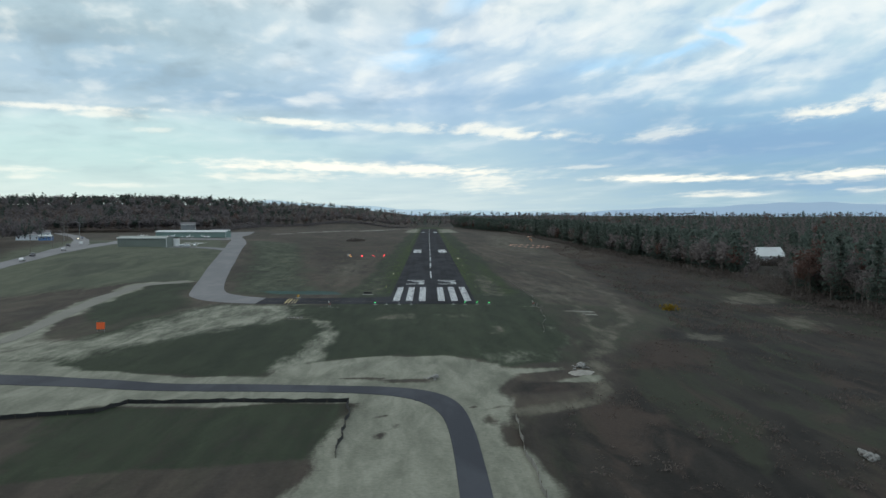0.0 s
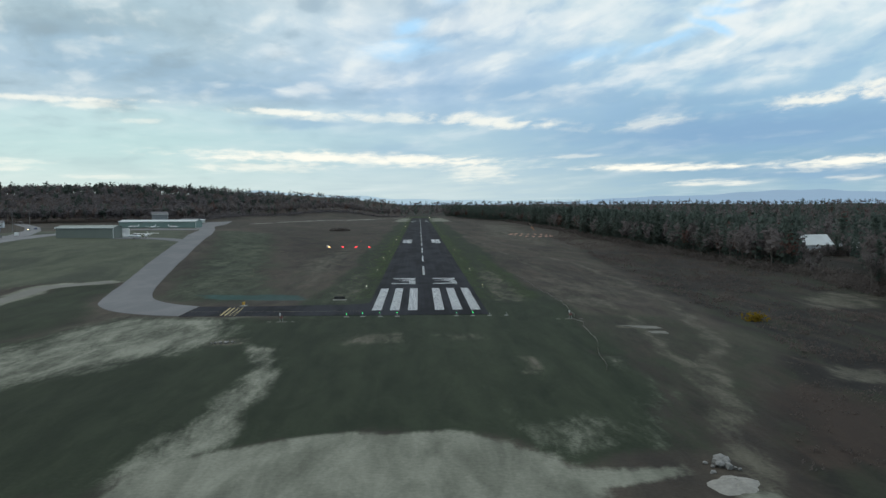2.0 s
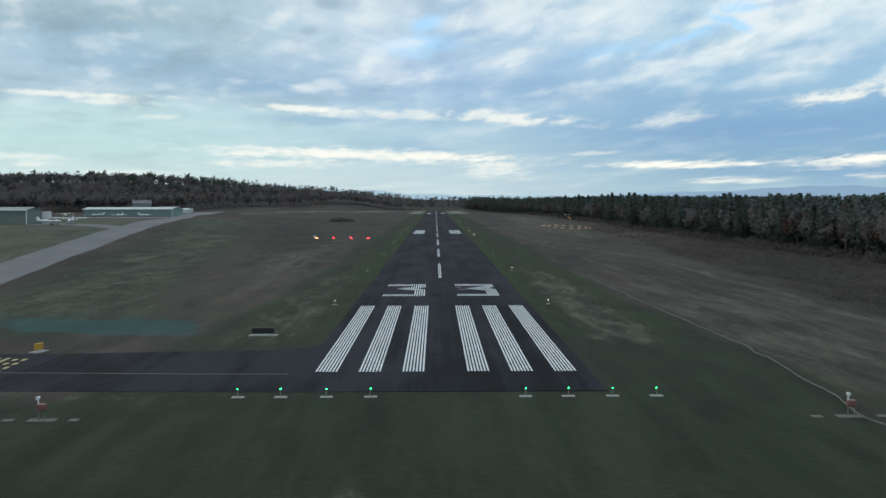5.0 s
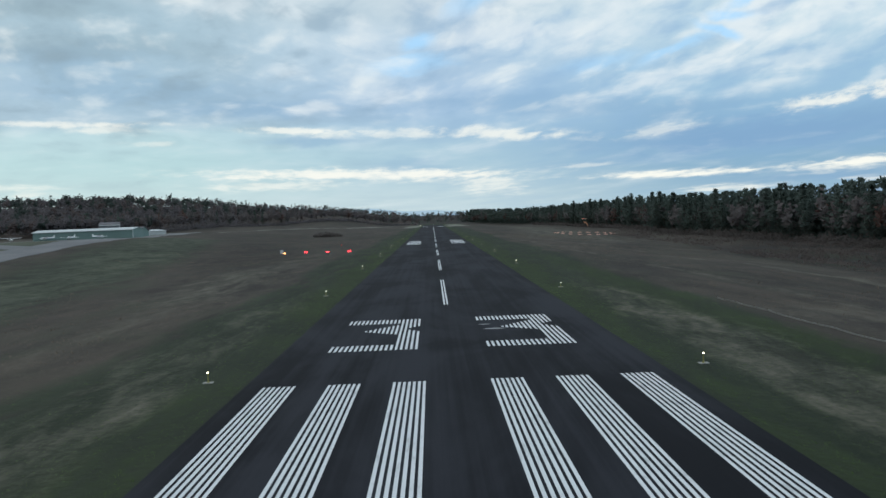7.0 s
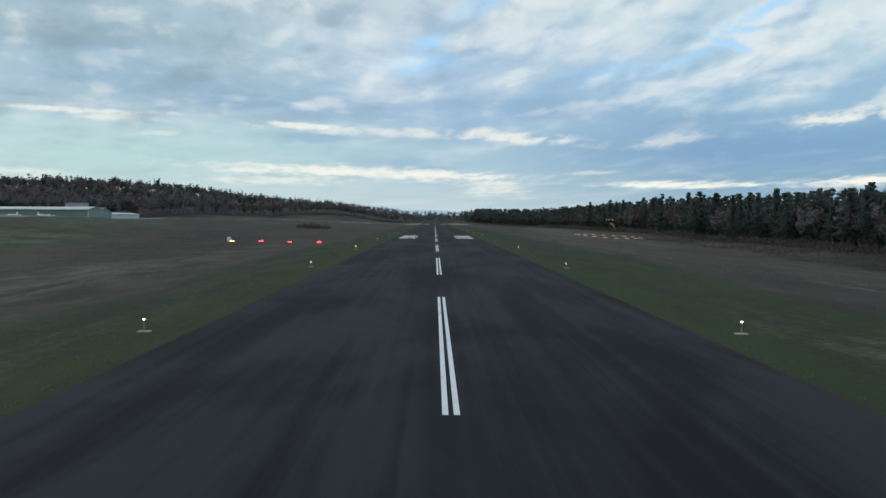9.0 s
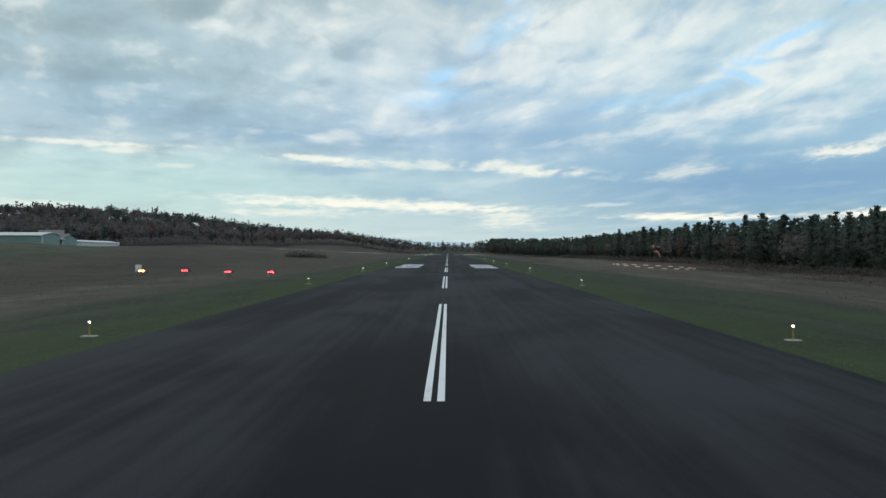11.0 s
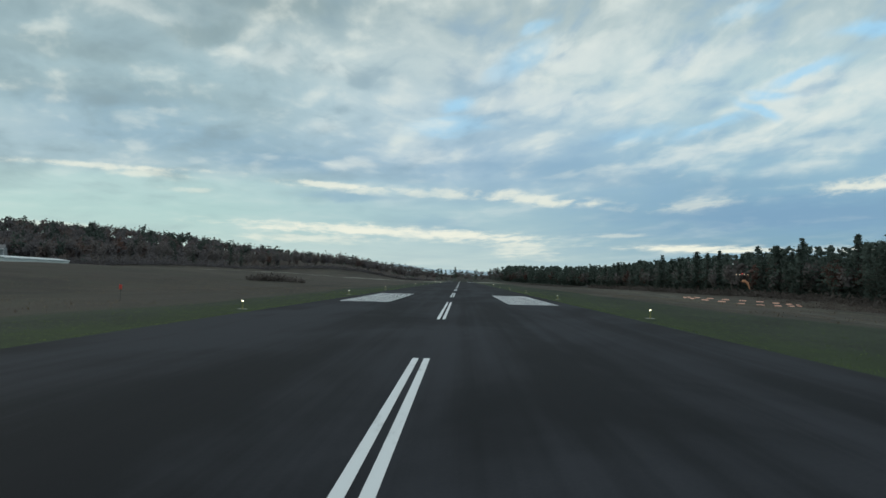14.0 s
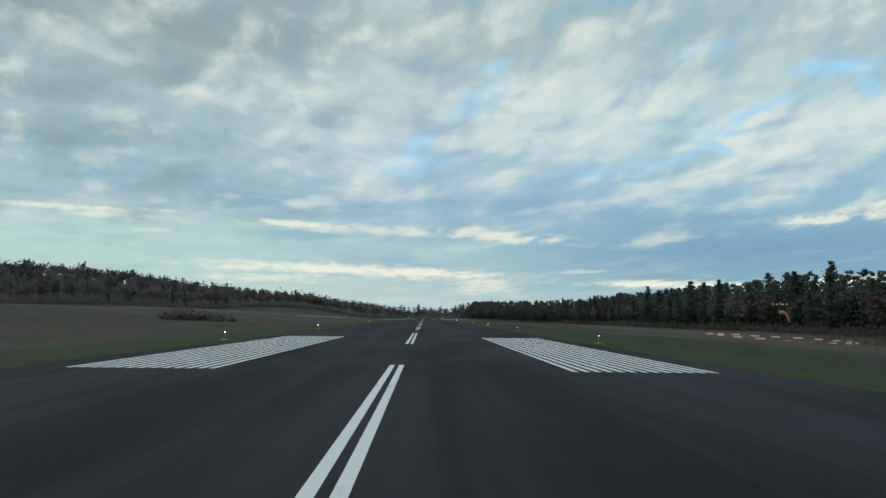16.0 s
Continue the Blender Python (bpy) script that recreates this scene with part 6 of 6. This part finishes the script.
def ridge(name, mat, radius, base, peaks, seed, label):
    """A line of hills round the horizon, as a bank with a far slope; peaks: azimuth, half width, height."""
    rng = random.Random(seed)
    waves = [(rng.uniform(20, 45), rng.uniform(0, 6.3), 2.2) for _ in range(3)] + [(rng.uniform(70, 190), rng.uniform(0, 6.3), 0.9) for _ in range(6)]
    verts, faces = [], []
    n = 420
    for i in range(n):
        az_ = -48 + 96 * i / (n - 1)
        a = radians(az_)
        h = base + sum(top * math.exp(-((az_ - mid) / half) ** 2) for mid, half, top in peaks) + sum(s_ * math.sin(f * a + p) for f, p, s_ in waves)
        for r_, z in ((radius - 160, -5), (radius, h), (radius + 200, h * 0.7)):
            verts.append((r_ * math.sin(a), r_ * math.cos(a), z))
    for i in range(n - 1):
        for k in range(2):
            j = 3 * i + k
            faces.append((j, j + 3, j + 4, j + 1))
    return tagged(new(name, mesh_of(name, verts, faces, mat)), label, "hills", kind="structure")


ridge("backdrop", HILLS, 4300, 22, [(24, 5.5, 58), (14.5, 4, 24), (34, 5, 30), (-34, 9, 30)], 12, "distant hills along the horizon with glowing blue haze")
ridge("backdrop_far", FAR_HILLS, 4560, 26, [(-10.5, 3.5, 62), (-4.5, 4, 36), (1.5, 3, 14), (29, 6, 44), (9, 4, 12), (-22, 8, 30)], 19, "mountains beyond the hills with glowing pale blue haze")


# ---------------------------------------------------------------- brush, weeds and grass
def tufts(name, mat, spots, blades, height, spread, label, category, seed):
    """Thin upright blades in tufts on the ground."""
    rng = np.random.default_rng(seed)
    n = len(spots)
    x = np.repeat(spots[:, 0], blades) + rng.normal(size=n * blades) * spread
    y = np.repeat(spots[:, 1], blades) + rng.normal(size=n * blades) * spread
    h = np.repeat(spots[:, 2], blades) * rng.uniform(0.5, 1.15, n * blades) * height
    z = ground_z(x, y)
    a = rng.uniform(0, 6.283, n * blades)
    wide = h * rng.uniform(0.10, 0.22, n * blades)
    lean = rng.normal(size=(n * blades, 2)) * (h * 0.35)[:, None]
    v = np.empty((n * blades, 4, 3))
    v[:, 0] = np.stack([x - np.cos(a) * wide, y - np.sin(a) * wide, z - 0.03], -1)
    v[:, 1] = np.stack([x + np.cos(a) * wide, y + np.sin(a) * wide, z - 0.03], -1)
    v[:, 2] = np.stack([x + lean[:, 0] + np.cos(a) * wide * 0.3, y + lean[:, 1] + np.sin(a) * wide * 0.3, z + h], -1)
    v[:, 3] = np.stack([x + lean[:, 0] * 0.7 - np.cos(a) * wide * 0.5, y + lean[:, 1] * 0.7 - np.sin(a) * wide * 0.5, z + h * 0.8], -1)
    m = n * blades
    me = leaf_mesh(name, v.reshape(-1, 3), np.arange(4 * m).reshape(m, 4), mat, np.tile(np.float32([0, 0, 1]), (4 * m, 1)))
    return tagged(new(name, me), label, category, kind="stuff")


g = np.random.default_rng(41)
n = 30000
side = g.choice([-1, 1], n)
gx = side * (11.9 + np.abs(g.normal(size=n)) * 7)
gy = g.uniform(30, 430, n)
ok = ~((gx < -11) & (gy < 21))
tufts("grass_verge", GRASS, np.stack([gx, gy, g.uniform(0.6, 1.2, n)], 1)[ok], 3, 0.055, 0.10, "short green grass along the runway edge", "grass", 1)
n = 24000
side = g.choice([-1, 1], n)
wx = side * g.uniform(26, 78, n)
wy = g.uniform(60, 520, n)
patch = ripple(wx * 2.2, wy * 1.4) + 0.8 * ripple(wy * 3, wx * 3.3)
ok = (patch > -0.5) & ~(np.hypot(wx - 79, wy - 481) < 26) & ~((wx < -55) & (wy < 480) & (np.abs(wx + 62 + (wy - 40) * 0.23) < 26))
tufts("dry_weeds", WEEDS, np.stack([wx, wy, g.uniform(0.4, 1.3, n)], 1)[ok], 3, 0.15, 0.35, "knee-high dry brown weeds", "weeds", 2)


def shrubs(name, mat, spots, cards_each, label, category, seed):
    rng = np.random.default_rng(seed)
    n = len(spots)
    c = np.repeat(np.stack([spots[:, 0], spots[:, 1], ground_z(spots[:, 0], spots[:, 1])], 1), cards_each, axis=0)
    s = np.repeat(spots[:, 2], cards_each)
    off = rng.normal(size=(n * cards_each, 3)) * [0.5, 0.5, 0.28]
    off[:, 2] = np.abs(off[:, 2] + 0.3)
    v, f = cards(c + off * s[:, None], s * rng.uniform(0.10, 0.24, len(s)), 0.0, rng, 1.3)
    return tagged(new(name, leaf_mesh(name, v, f, mat)), label, category, kind="stuff")


n = 26000
bx, by = g.uniform(14, 150, n), g.uniform(-200, 520, n)
line = np.interp(by, [-240, -134, -80, -32, 47, 287, 673], [14, 14, 36, 55, 62, 80, 100])
ok = (bx > line) & (bx < np.interp(by, *RIGHT_EDGE) + 5) & (ripple(bx * 2.5, by * 2.1) + 0.6 * ripple(bx * 6, by * 5) > g.uniform(-0.9, 0.5, n))
tan = (np.hypot((bx - 100) / 18, (by - 48) / 27) < 1) | (np.hypot((bx - 90) / 14, (by + 14) / 19) < 1) | (np.hypot((bx - 55) / 8, (by + 60) / 12) < 1)
ok &= ~tan
shrubs("brush", BRUSH, np.stack([bx, by, g.uniform(0.4, 1.0, n) * (1 + 0.9 * (g.random(n) < 0.15)) * np.where(by < -45, 0.6, 1.0)], 1)[ok], 14, "low dark leafless brush on the wet ground", "brush", 5)
n = 2600
uy = g.uniform(-80, 1000, n)
ux = np.interp(uy, *RIGHT_EDGE) - 4 + np.abs(g.normal(size=n)) * 10
screen = np.stack([g.uniform(166, 200, 90), g.uniform(224, 233, 90), g.uniform(3.0, 4.6, 90)], 1)
shrubs("understorey", UNDERGROWTH, np.concatenate([np.stack([ux, uy, g.uniform(1.0, 3.4, n)], 1), screen]), 22, "leafless grey undergrowth along the edge of the woods", "undergrowth", 8)
uy = g.uniform(735, 1350, 900)
ux = np.interp(uy, *LEFT_EDGE) + 4 - np.abs(g.normal(size=900)) * 9
shrubs("understorey", HAZED_TWIGS, np.stack([ux, uy, g.uniform(1.6, 4.0, 900)], 1), 22, "leafless grey undergrowth at the foot of the hill", "undergrowth", 9)
hx, hy = g.uniform(-560, -210, 2600), g.uniform(760, 1150, 2600)
ok = in_woods(hx, hy)
shrubs("understorey", HAZED_TWIGS, np.stack([hx, hy, g.uniform(3.0, 6.0, 2600)], 1)[ok], 12, "leafless grey undergrowth below the hill woods", "undergrowth", 11)
clump_spots = np.array([[-68, 527, 2.2], [-66, 532, 2.7], [-64.5, 537, 3.0], [-63, 543, 3.0], [-61.5, 550, 2.6], [-60, 557, 2.2], [-58, 563, 1.8]])
shrubs("dark_bush", UNDERGROWTH, clump_spots, 160, "low dark leafless bushes in dry weeds", "bush", 10)
yellow = np.array([[62.5, 1.5, 1.7], [63.3, 2.5, 1.5], [62.9, 2.0, 2.2]])
shrubs("yellow_bush", YELLOW_LEAF, yellow, 70, "bush with yellow autumn leaves", "bush", 6)


# ---------------------------------------------------------------- pale mats lying beside the track
MAT_CLOTH = material("pale_erosion_mat", (0.115, 0.115, 0.098), 0.95, 0.3, 2.0, 0.4, 0.3, 0.4)


def erosion_mat(outline, label):
    rng = random.Random(int(outline[0][0] * 10))
    cx, cy = sum(p[0] for p in outline) / len(outline), sum(p[1] for p in outline) / len(outline)
    ring = []
    for (ax, ay), (bx_, by_) in zip(outline, outline[1:] + outline[:1]):
        for k in range(5):
            f = k / 5
            ring.append((ax + (bx_ - ax) * f + rng.uniform(-0.15, 0.15), ay + (by_ - ay) * f + rng.uniform(-0.2, 0.2)))
    bm = bmesh.new()
    mid = bm.verts.new((cx, cy, gz(cx, cy) + 0.14))
    top = [bm.verts.new((x, y, gz(x, y) + 0.07 + rng.uniform(0, 0.05))) for x, y in ring]
    low = [bm.verts.new((x, y, gz(x, y) - 0.1)) for x, y in ring]
    for i in range(len(ring)):
        j = (i + 1) % len(ring)
        bm.faces.new((mid, top[i], top[j]))
        bm.faces.new((top[i], low[i], low[j], top[j]))
    return tagged(part("erosion_mat", bm, MAT_CLOTH), label, "ground mat", "pale mats beside the track")


erosion_mat([(32, -17.5), (39, -16.5), (39.2, -19.5), (36, -20.5)], "pale fibre mat lying on grass beside the track")
erosion_mat([(35.5, -23.5), (38.8, -22.5), (38.6, -25.8), (35.8, -26)], "small pale fibre mat lying on grass beside the track")
